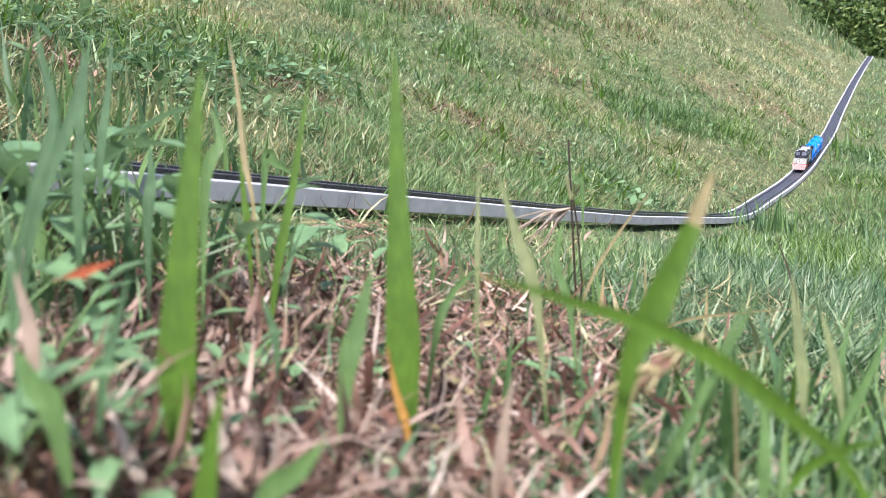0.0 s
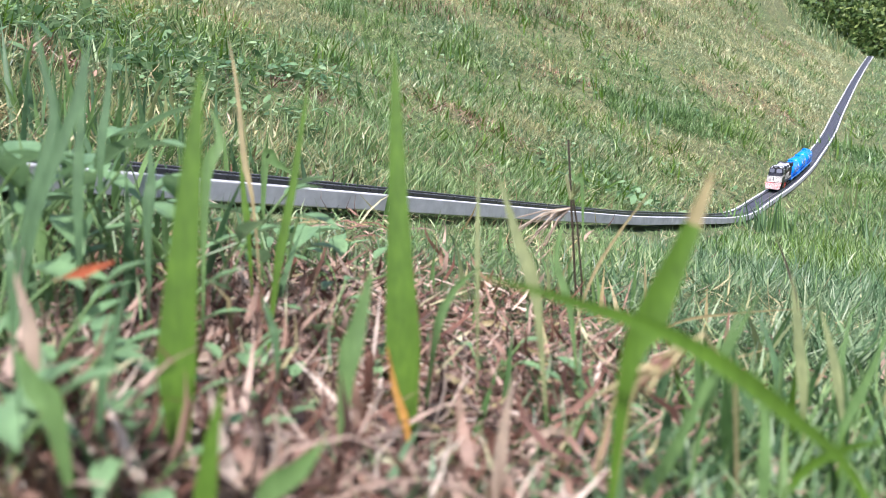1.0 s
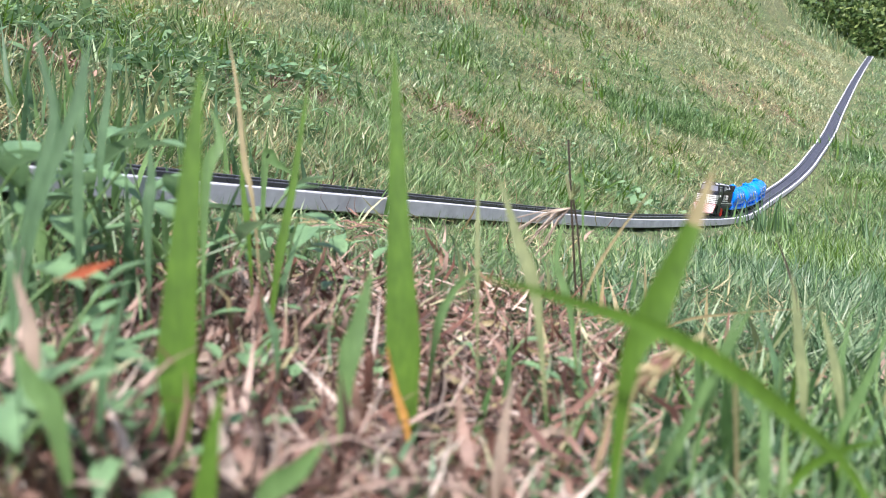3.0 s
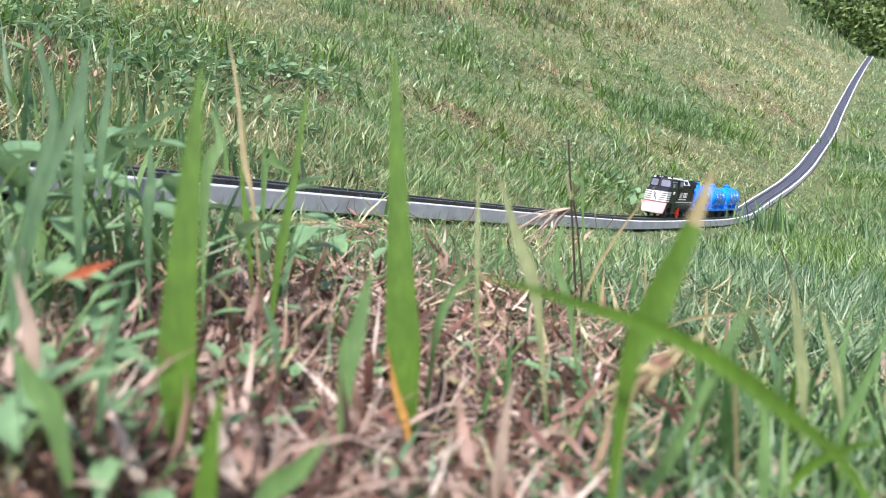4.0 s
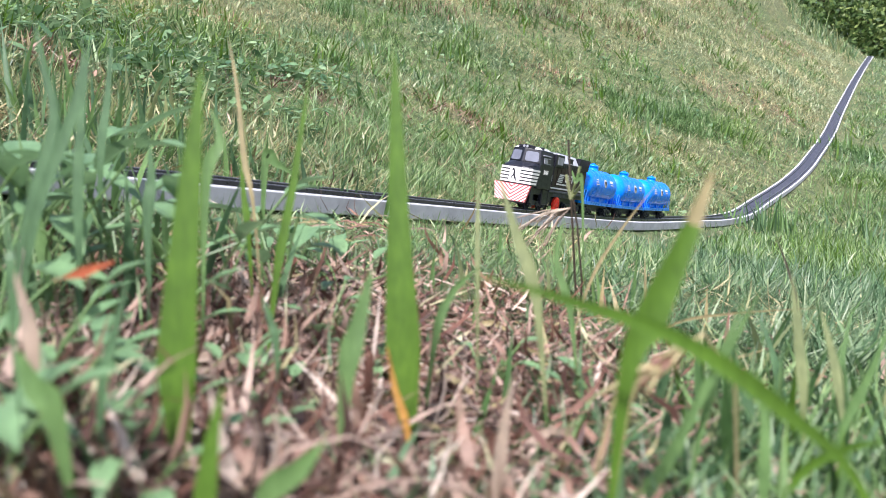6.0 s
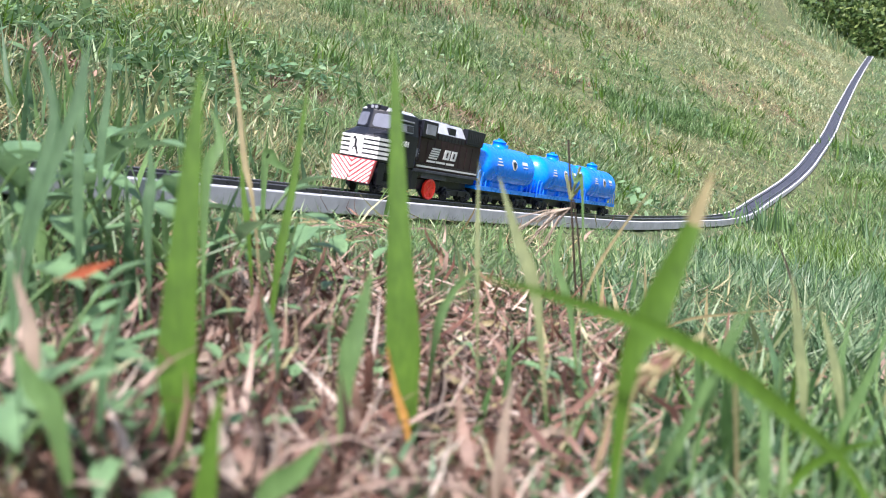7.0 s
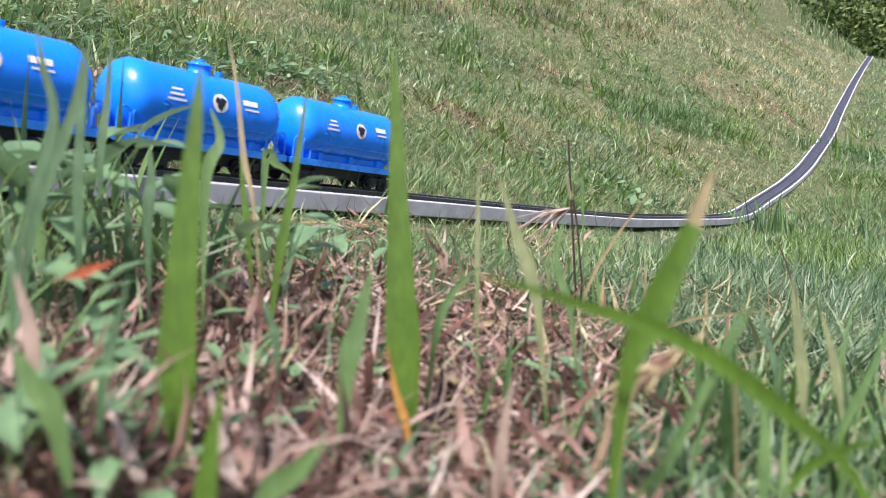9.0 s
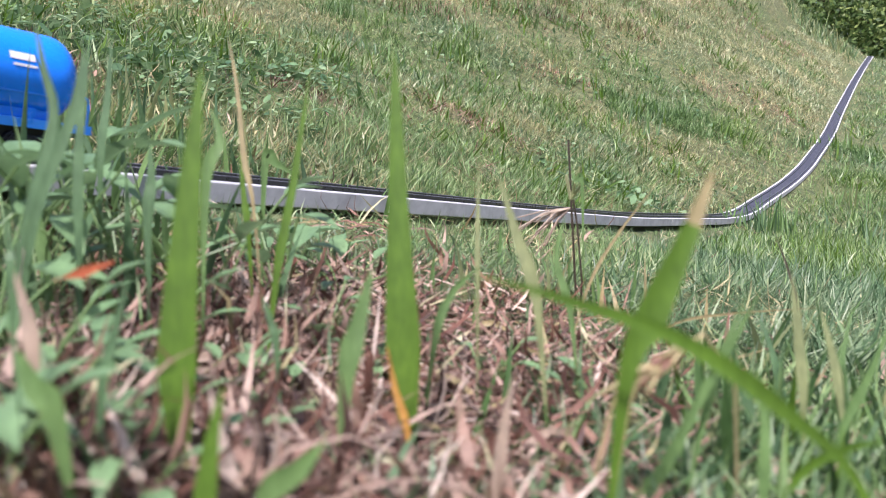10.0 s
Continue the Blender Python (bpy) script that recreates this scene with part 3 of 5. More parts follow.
blade(BLUEGREEN, 0.0032, (-0.1205, 0.2183, 0.0728), (-0.1116, 0.2228, 0.1048), (-0.1144, 0.2251, 0.1209), (-0.1173, 0.2271, 0.1353))
blade(BLUEGREEN, 0.0048, (-0.1333, 0.2486, 0.0727), (-0.1204, 0.2537, 0.1091), (-0.1167, 0.2568, 0.1310))
blade(BLUEGREEN, 0.0042, (-0.1280, 0.2680, 0.0666), (-0.1276, 0.2729, 0.1020), (-0.1241, 0.2779, 0.1374))
blade(BLUEGREEN, 0.0049, (-0.1153, 0.2983, 0.0672), (-0.1140, 0.3008, 0.0847), (-0.1147, 0.3030, 0.1000))
blade(BLUEGREEN, 0.0041, (-0.1473, 0.3316, 0.0880), (-0.1443, 0.3356, 0.1169), (-0.1424, 0.3393, 0.1434))
blade(STRAW, 0.0028, (-0.0836, 0.3388, 0.0678), (-0.0881, 0.3423, 0.0926), (-0.0911, 0.3465, 0.1223), (-0.0954, 0.3500, 0.1471), label=DRY, name="dry_stalk")
blade(BLADE, 0.0032, (-0.0912, 0.3573, 0.0554), (-0.0938, 0.3606, 0.0790), (-0.0952, 0.3643, 0.1053))
blade(GREEN, 0.0049, (-0.0926, 0.3005, 0.0825), (-0.0870, 0.3030, 0.1000), (-0.0910, 0.3048, 0.1132))
blade(GREEN, 0.0066, (-0.1041, 0.4526, 0.0869), (-0.0974, 0.4526, 0.0869), (-0.0875, 0.4517, 0.0804))
blade(STRAW, 0.0021, (0.0443, 0.1925, 0.0326), (0.0539, 0.1936, 0.0402), (0.0635, 0.1945, 0.0472), (0.0686, 0.1950, 0.0504), label=DRY, name="dry_stalk")
blade(STRAW, 0.0013, (0.0470, 0.1831, 0.0377), (0.0540, 0.1839, 0.0432), (0.0638, 0.1845, 0.0474), label=DRY, name="dry_stalk")
blade(STRAW, 0.0013, (0.0443, 0.1925, 0.0326), (0.0524, 0.1932, 0.0373), (0.0598, 0.1938, 0.0417), label=DRY, name="dry_stalk")
blade(RUST, 0.0029, (-0.1015, 0.1969, 0.0639), (-0.0934, 0.1973, 0.0665), (-0.0853, 0.1976, 0.0691), lean=True, label="rust-red withered blade in the turf", name="dry_stalk")
blade(AMBER, 0.0026, (-0.0104, 0.2107, 0.0182), (-0.0136, 0.2122, 0.0294), (-0.0162, 0.2140, 0.0423), label="amber withered blade in the turf", name="dry_stalk")
blade(BONE, 0.0044, (-0.0960, 0.1746, 0.0488), (-0.0973, 0.1761, 0.0593), (-0.1010, 0.1777, 0.0711), label=DRY, name="dry_stalk")
blade(BONE, 0.0036, (0.0134, 0.1796, 0.0127), (0.0148, 0.1817, 0.0280), (0.0176, 0.1839, 0.0432), label=DRY, name="dry_stalk")
blade(STRAW, 0.0022, (0.0792, 0.4129, 0.0204), (0.0946, 0.4168, 0.0480), (0.1178, 0.4210, 0.0780), label=DRY, name="dry_stalk")
blade(STEM, 0.0022, (0.2327, 0.4890, -0.0130), (0.2250, 0.4931, 0.0162), (0.2158, 0.4967, 0.0417), label="thin dark grass stem", name="sedge_shoot")
blade(STRAW, 0.0020, (0.1345, 0.4394, -0.0066), (0.1710, 0.4404, -0.0000), (0.2207, 0.4408, 0.0032), label=DRY, name="dry_stalk")
blade(GREEN, 0.0053, (0.0535, 0.1985, 0.0035), (0.0628, 0.2002, 0.0158), (0.0844, 0.2065, 0.0602))
blade(BLADE, 0.0034, (0.0862, 0.1800, 0.0155), (0.0974, 0.1812, 0.0238), (0.1097, 0.1815, 0.0266))
blade(OLIVE, 0.0042, (0.1218, 0.2506, 0.0147), (0.1202, 0.2532, 0.0337), (0.1179, 0.2564, 0.0564))
blade(OLIVE, 0.0044, (0.1404, 0.2597, 0.0075), (0.1374, 0.2619, 0.0232), (0.1328, 0.2645, 0.0419))
blade(GREEN, 0.0039, (0.1248, 0.2298, 0.0108), (0.1336, 0.2323, 0.0283), (0.1407, 0.2347, 0.0458))
blade(GREEN, 0.0038, (0.0834, 0.1890, 0.0078), (0.0837, 0.1915, 0.0256), (0.0819, 0.1940, 0.0431))
blade(BLADE, 0.0044, (-0.0468, 0.1410, 0.0256), (-0.0455, 0.1430, 0.0399), (-0.0430, 0.1449, 0.0530))
blade(GREEN, 0.0057, (-0.0358, 0.1465, 0.0288), (-0.0290, 0.1473, 0.0345), (-0.0239, 0.1481, 0.0401))
blade(BLUEGREEN, 0.0030, (-0.0520, 0.2333, 0.0353), (-0.0537, 0.2345, 0.0440), (-0.0569, 0.2357, 0.0528))
blade(GREEN, 0.0037, (-0.0029, 0.2727, 0.0286), (0.0033, 0.2750, 0.0449), (0.0136, 0.2764, 0.0551))
blade(BLUEGREEN, 0.0023, (-0.0900, 0.1571, 0.0685), (-0.0900, 0.1585, 0.0778), (-0.0924, 0.1599, 0.0883))
blade(GREEN, 0.0066, (-0.0756, 0.1439, 0.0464), (-0.0800, 0.1449, 0.0530), (-0.0833, 0.1458, 0.0595))
blade(BLUEGREEN, 0.0028, (-0.0756, 0.1638, 0.0442), (-0.0731, 0.1656, 0.0566), (-0.0694, 0.1677, 0.0715))
blade(OLIVE, 0.0022, (0.0135, 0.2947, 0.0410), (0.0135, 0.2983, 0.0672), (0.0141, 0.3020, 0.0935))
blade(GREEN, 0.0033, (0.0533, 0.3130, 0.0277), (0.0474, 0.3163, 0.0510), (0.0509, 0.3189, 0.0697))
blade(GREEN, 0.0032, (0.0739, 0.2107, 0.0182), (0.0804, 0.2134, 0.0375), (0.0917, 0.2164, 0.0591))
blade(GREEN, 0.0036, (0.0996, 0.5509, 0.0680), (0.0948, 0.5514, 0.0712), (0.0923, 0.5526, 0.0800))


def fallen_strip(x, y, length, width, heading, seed, mat):
    """One wide dead blade, lying curled on the litter."""
    r = random.Random(seed)
    z = float(ground_height(x, y)) + 0.012
    ob = tagged(new("fallen_blade"), "bleached dead grass blade lying on the litter", "dead grass", "fallen dead blades")
    ob.location = (x, y, z)
    dx, dy, rise = math.cos(heading), math.sin(heading), r.uniform(0.001, 0.005)
    bm = bmesh.new()
    rows = []
    for k in range(13):
        u = k / 12
        mid = Vector((dx * length * (u - 0.5), dy * length * (u - 0.5), rise * math.sin(math.pi * u) + r.gauss(0, 0.0003)))
        w = width * (0.35 + 0.65 * math.sin(math.pi * (0.08 + 0.88 * u)) ** 0.6) / 2
        roll = 0.5 + 0.9 * math.sin(2.2 * u + seed)
        side = Vector((-dy * math.cos(roll), dx * math.cos(roll), math.sin(roll)))
        up = Vector((dy * math.sin(roll), -dx * math.sin(roll), math.cos(roll)))
        rows.append([bm.verts.new(mid - side * w + up * w * 0.35), bm.verts.new(mid), bm.verts.new(mid + side * w + up * w * 0.35)])
    for a, b in zip(rows, rows[1:]):
        for k in (0, 1):
            bm.faces.new((a[k], a[k + 1], b[k + 1], b[k]))
    smooth(part("blade", bm, mat, ob))
    return ob


r_fall = random.Random(31)
for k in range(30):
    fy = r_fall.uniform(0.20, 0.42)
    fx = r_fall.uniform(-0.42, 0.24) * fy - 0.01
    fallen_strip(fx, fy, r_fall.uniform(0.014, 0.034), r_fall.uniform(0.0016, 0.0036), r_fall.uniform(0, 6.28), k, (BONE, THATCH, BONE, STRAW)[k % 4])


for k in range(22):
    fy = r_fall.uniform(0.62, 0.78)
    fallen_strip(0.43 * fy - 0.37 + r_fall.uniform(-0.03, 0.04), fy - 0.02, r_fall.uniform(0.02, 0.05), r_fall.uniform(0.0010, 0.0022), r_fall.gauss(0.2, 0.5), 50 + k, (THATCH, STRAW, BONE)[k % 3])


def seed_head(top, tip, seed):
    """A drooping dry seed head: an axis with overlapping husks."""
    r = random.Random(seed)
    a, b = Vector(top), Vector(tip)
    ob = tagged(new("seed_head"), "drooping pale brown grass seed head", "plant")
    root = Vector((a.x + 0.02, a.y + 0.02, 0.0))
    root.z = float(ground_height(root.x, root.y)) - 0.003
    ob.location = root
    a, b = a - root, b - root
    part("stem", rod(bmesh.new(), [(0, 0, 0), (a * 0.6 + Vector((0.004, 0, 0.012))), a, a.lerp(b, 0.6)], 0.0006, 5), STRAW, ob)
    for i in range(26):
        p = a.lerp(b, 0.1 + 0.5 * r.random())
        e = p + (b - a) * r.uniform(0.3, 0.45) + Vector((r.gauss(0, 0.0022), r.gauss(0, 0.0022), r.gauss(0, 0.0022)))
        bm = bmesh.new()
        mid = (p + e) / 2 + Vector((0, 0, 0.0008))
        ring_surface(bm, [[q + Vector((0.0, w * math.cos(k * 1.5708), w * math.sin(k * 1.5708))) for k in range(4)] for q, w in ((p, 0.0003), (mid, 0.0014), (e, 0.0001))])
        smooth(part("husk", bm, STRAW if i % 3 else THATCH, ob))
    return ob


seed_head((0.0679, 0.1950, 0.0504), (0.0443, 0.1925, 0.0326), 3)


def sedge():
    """A black stem with a dry seed tuft and a small yellow-green leaf."""
    ob = tagged(new("sedge_plant"), "thin black sedge stem with a dry seed tuft", "plant")
    ob.location = (0.0970, 0.551, float(ground_height(0.097, 0.551)))
    z0 = -ob.location.z
    part("stem", rod(bmesh.new(), [(0, 0, -0.004), (0.0, 0.002, 0.0 + z0 - 0.0041), (-0.003, 0.007, z0 + 0.047), (-0.0055, 0.0146, z0 + 0.101)], 0.0009), STEM, ob)
    part("stem", rod(bmesh.new(), [(0.003, 0, -0.004), (0.0044, 0.0, z0 - 0.002), (0.001, 0.006, z0 + 0.039), (-0.002, 0.008, z0 + 0.058)], 0.0008), STEM, ob)
    r = random.Random(5)
    bm = bmesh.new()
    for i in range(16):
        a = r.uniform(-0.85, 0.0)
        ln = r.uniform(0.022, 0.045)
        p = Vector((-0.005, 0.003, z0 + 0.052))
        e = p + Vector((-math.cos(a) * ln, r.uniform(-0.012, 0.012), math.sin(a) * ln - 0.006))
        rod(bm, [p, (p + e) / 2 + Vector((0, 0, r.uniform(0.001, 0.005))), e], 0.00045, 4)
    part("seed_tuft", bm, BONE, ob, "dry straw-coloured seed tuft")
    bm = bmesh.new()
    for dx, dz in ((0.006, 0.024), (-0.004, 0.018), (0.008, 0.012)):
        rod(bm, [(-0.004, 0.008, z0 + 0.058), (-0.004 + dx * 0.6, 0.006, z0 + 0.058 + dz * 0.6), (-0.004 + dx, 0.005, z0 + 0.058 + dz)], 0.0011, 4)
    part("leaf", bm, OLIVE, ob, "yellow-green leaf")
    return ob


sedge()


def weed(x, y, height, leaves, size, seed, lift=0.3):
    """A small broad-leaved weed: stems with oval cupped leaves."""
    r = random.Random(seed)
    ob = tagged(new("weed"), "low weed with oval blue-green leaves in the turf", "plant", "broad-leaved weeds")
    ob.location = (x, y, float(ground_height(x, y)) - 0.003)
    for i in range(leaves):
        a = i * 2.4 + r.uniform(-0.4, 0.4)
        reach = height * r.uniform(0.25, 0.7)
        top = Vector((math.cos(a) * reach, math.sin(a) * reach, height * r.uniform(0.45, 1.0)))
        part("stem", rod(bmesh.new(), [(0, 0, 0), top * 0.5 + Vector((0, 0, height * 0.12)), top], 0.0006, 5), GREEN, ob)
        ln, wd = size * r.uniform(0.75, 1.25), size * r.uniform(0.42, 0.6)
        out = Vector((math.cos(a), math.sin(a), r.uniform(-0.3, 0.9))).normalized()
        side = out.cross(Vector((0, 0, 1))).normalized()
        up = side.cross(out)
        bm = bmesh.new()
        rows = []
        for k in range(8):
            u = k / 7
            w = wd * math.sin(math.pi * min(0.98, 0.06 + 0.94 * u) ** 0.85) * 0.5
            mid = top + out * ln * u + up * (-0.25 * ln * u * u)
            rows.append([bm.verts.new(mid + side * w * t + up * (abs(t) * w * 0.35)) for t in (-1, -0.5, 0, 0.5, 1)])
        for p, q in zip(rows, rows[1:]):
            for k in range(4):
                bm.faces.new((p[k], p[k + 1], q[k + 1], q[k]))
        smooth(part("leaf", bm, LEAF, ob))
    return ob


weed(-0.180, 0.335, 0.090, 9, 0.028, 1)
weed(-0.145, 0.345, 0.080, 8, 0.026, 2)
weed(-0.215, 0.375, 0.095, 9, 0.030, 3)
weed(-0.115, 0.360, 0.070, 8, 0.024, 17)
weed(-0.165, 0.270, 0.060, 8, 0.024, 18)
weed(-0.205, 0.300, 0.075, 9, 0.026, 19)
weed(-0.092, 0.420, 0.060, 7, 0.024, 4)
weed(-0.120, 0.300, 0.040, 6, 0.016, 5)
weed(-0.105, 0.215, 0.030, 7, 0.014, 6)
weed(-0.055, 0.350, 0.035, 6, 0.014, 7)
weed(-0.060, 0.455, 0.040, 5, 0.017, 8)
weed(-0.145, 0.255, 0.040, 8, 0.016, 9)
weed(-0.075, 0.270, 0.030, 6, 0.012, 10)
weed(-0.088, 0.172, 0.030, 8, 0.014, 20)
weed(-0.070, 0.158, 0.026, 7, 0.012, 21)
weed(-0.100, 0.195, 0.034, 8, 0.015, 22)
weed(-0.062, 0.185, 0.024, 7, 0.011, 23)
weed(-0.128, 0.225, 0.045, 9, 0.018, 24)
weed(0.020, 0.330, 0.028, 6, 0.012, 11)
weed(-0.115, 0.520, 0.034, 7, 0.030, 25)
weed(-0.085, 0.560, 0.030, 7, 0.022, 26)
weed(-0.230, 0.470, 0.060, 8, 0.026, 27)
weed(-0.180, 0.440, 0.055, 8, 0.030, 28)
weed(-0.060, 0.270, 0.022, 6, 0.014, 30)
weed(-0.030, 0.330, 0.020, 6, 0.013, 31)
weed(-0.098, 0.150, 0.035, 8, 0.017, 33)
weed(-0.085, 0.215, 0.022, 8, 0.011, 35)
weed(-0.062, 0.225, 0.018, 7, 0.010, 36)
weed(-0.105, 0.240, 0.026, 8, 0.012, 37)
weed(-0.045, 0.265, 0.018, 6, 0.010, 38)
weed(0.065, 0.300, 0.026, 6, 0.011, 12)
weed(-0.30, 1.00, 0.050, 5, 0.024, 13)
weed(-0.22, 1.25, 0.050, 6, 0.022, 14)
weed(-0.05, 1.55, 0.045, 6, 0.022, 15)
weed(0.05, 2.30, 0.060, 7, 0.028, 16)


def tuft(x, y, n, long0, long1, width, seed, mats, spread=0.02, upright=0.2):
    """A clump of long blades, each a part."""
    r = random.Random(seed)
    ob = tagged(new("grass_tuft"), "tuft of long green grass blades", "grass", "grass tufts")
    ob.location = (x, y, float(ground_height(x, y)) - 0.004)
    for i in range(n):
        foot = Vector((r.gauss(0, spread), r.gauss(0, spread), 0))
        foot.z = float(ground_height(x + foot.x, y + foot.y)) - 0.004 - ob.location.z
        a, lean, curl, ln = r.random() * 6.28, abs(r.gauss(upright, 0.15)), r.gauss(0.22, 0.22), r.uniform(long0, long1)
        face = a + math.pi / 2 + r.gauss(0, 0.6)
        side = Vector((math.cos(face), math.sin(face), 0))
        bm = bmesh.new()
        p, rows, steps = foot, [], 8
        for k in range(steps + 1):
            u = k / steps
            w = width * (0.5 + 0.6 * math.sin(math.pi * min(1, u + 0.15))) * (1 - u ** 2.5) * 0.5 + 0.0001
            fold = Vector((math.cos(a), math.sin(a), 0)) * w * 0.3
            rows.append([bm.verts.new(p - side * w + fold), bm.verts.new(p), bm.verts.new(p + side * w + fold)])
            t = lean + curl * u
            p = p + Vector((math.cos(a) * math.sin(t), math.sin(a) * math.sin(t), math.cos(t))) * ln / steps
        for q, s in zip(rows, rows[1:]):
            for k in (0, 1):
                bm.faces.new((q[k], q[k + 1], s[k + 1], s[k]))
        smooth(part("blade", bm, r.choice(mats), ob))
    return ob


tuft(-0.185, 0.330, 14, 0.06, 0.11, 0.0055, 61, [BLUEGREEN, GREEN], 0.03)
tuft(-0.150, 0.420, 12, 0.05, 0.10, 0.005, 62, [BLUEGREEN, GREEN], 0.03)
tuft(-0.230, 0.450, 14, 0.06, 0.12, 0.006, 63, [BLUEGREEN, GREEN], 0.03)
tuft(-0.085, 0.500, 9, 0.04, 0.06, 0.004, 64, [BLUEGREEN, GREEN], 0.03)
tuft(0.020, 0.480, 12, 0.03, 0.055, 0.0035, 65, [GREEN, OLIVE], 0.04)
tuft(0.120, 0.600, 16, 0.03, 0.065, 0.0035, 66, [GREEN, STRAW], 0.05)
tuft(0.950, 2.190, 46, 0.09, 0.17, 0.006, 67, [GREEN, BLUEGREEN], 0.035)
tuft(1.050, 2.250, 24, 0.05, 0.10, 0.006, 68, [GREEN], 0.05)
tuft(0.250, 0.420, 14, 0.03, 0.075, 0.004, 69, [GREEN, OLIVE], 0.04)
tuft(0.190, 0.330, 12, 0.03, 0.06, 0.004, 70, [GREEN, BLUEGREEN], 0.03)
tuft(0.350, 0.560, 16, 0.03, 0.07, 0.004, 71, [GREEN, OLIVE], 0.05)
tuft(0.880, 2.260, 26, 0.05, 0.11, 0.006, 72, [GREEN, BLUEGREEN], 0.04)
tuft(-0.36, 0.76, 16, 0.06, 0.12, 0.006, 101, [BLUEGREEN, GREEN], 0.03)
tuft(-0.28, 0.80, 16, 0.05, 0.11, 0.006, 102, [BLUEGREEN, GREEN], 0.03)
tuft(-0.43, 0.74, 16, 0.06, 0.13, 0.006, 103, [BLUEGREEN, GREEN], 0.03)
tuft(-0.20, 0.82, 14, 0.05, 0.09, 0.006, 104, [BLUEGREEN, GREEN], 0.03)
tuft(-0.34, 0.93, 14, 0.05, 0.09, 0.006, 105, [BLUEGREEN, OLIVE], 0.04)
tuft(0.80, 3.20, 24, 0.05, 0.11, 0.007, 106, [GREEN, BLUEGREEN], 0.06)
tuft(1.60, 2.95, 30, 0.06, 0.14, 0.008, 107, [GREEN, OLIVE], 0.06)
tuft(1.35, 2.40, 30, 0.06, 0.12, 0.008, 108, [GREEN, BLUEGREEN], 0.06)
tuft(0.07, 3.25, 30, 0.06, 0.13, 0.008, 111, [GREEN, BLADE], 0.05)
tuft(0.75, 3.50, 30, 0.05, 0.10, 0.008, 112, [GREEN, BLADE], 0.08)
tuft(0.95, 3.55, 30, 0.05, 0.10, 0.008, 113, [GREEN, BLADE], 0.08)
tuft(1.36, 3.62, 30, 0.05, 0.11, 0.008, 114, [GREEN, BLADE], 0.07)
tuft(2.20, 4.20, 30, 0.06, 0.14, 0.010, 115, [GREEN, BLADE], 0.09)
tuft(0.37, 4.40, 30, 0.06, 0.13, 0.010, 116, [GREEN, BLADE], 0.08)
tuft(-0.28, 2.80, 26, 0.05, 0.10, 0.007, 117, [GREEN, BLUEGREEN], 0.06)
tuft(-0.30, 0.62, 12, 0.05, 0.10, 0.005, 73, [BLUEGREEN, GREEN], 0.03)
tuft(-0.25, 0.58, 12, 0.05, 0.09, 0.005, 74, [BLUEGREEN, GREEN], 0.03)
tuft(-0.33, 0.70, 14, 0.05, 0.11, 0.005, 75, [BLUEGREEN, GREEN], 0.03)
tuft(-0.10, 0.83, 12, 0.03, 0.07, 0.005, 76, [BLUEGREEN, GREEN], 0.03)
tuft(-0.16, 0.85, 12, 0.03, 0.07, 0.005, 77, [BLUEGREEN, GREEN], 0.03)


for tx, ty, tn, t0, t1, tw, seed in ((0.115, 0.235, 9, 0.03, 0.06, 0.0040, 121), (0.150, 0.275, 10, 0.03, 0.065, 0.0042, 122), (0.165, 0.245, 9, 0.03, 0.06, 0.0040, 123), (0.070, 0.215, 7, 0.02, 0.045, 0.0036, 124),
                                 (0.030, 0.260, 8, 0.02, 0.05, 0.0034, 125), (0.200, 0.330, 11, 0.04, 0.075, 0.0044, 126), (0.095, 0.300, 8, 0.02, 0.05, 0.0036, 127), (0.130, 0.200, 7, 0.02, 0.045, 0.0038, 128), (-0.010, 0.300, 7, 0.02, 0.045, 0.0032, 129)):
    tuft(tx, ty, tn, t0, t1, tw, seed, [GREEN, BLUEGREEN, BLADE, DARKGREEN], 0.022, 0.25)


def crest_grass(n):
    """Unmown grass along the crest."""
    u = rng.random(n)
    x, y = 4.55 + 0.85 * u + rng.normal(0, 0.06, n), 10.25 - 0.1 * u + rng.normal(0, 0.35, n)
    d, keep = off_track(x, y, 0.12)
    x, y, u = x[keep], y[keep], u[keep]
    n = len(x)
    base = np.stack((x, y, ground_height(x, y) - 0.01), 1)
    tall = np.where(rng.random(n) < 0.06 * (u < 0.5), 0.62, 0.26) * (1.1 - 0.7 * u)
    return strips(base, tall * (0.4 + 0.6 * rng.random(n)), 0.007 + 0.008 * rng.random(n), rng.random(n) * 6.28, np.abs(rng.normal(0.2, 0.2, n)), rng.normal(0.7, 0.4, n), rng.normal(0, 0.6, n), 6,
                  [GREEN, BLUEGREEN, OLIVE], rng.integers(0, 3, n), "tall_grass", "tall unmown grass on the crest of the bank", "grass")


crest_grass(2200)


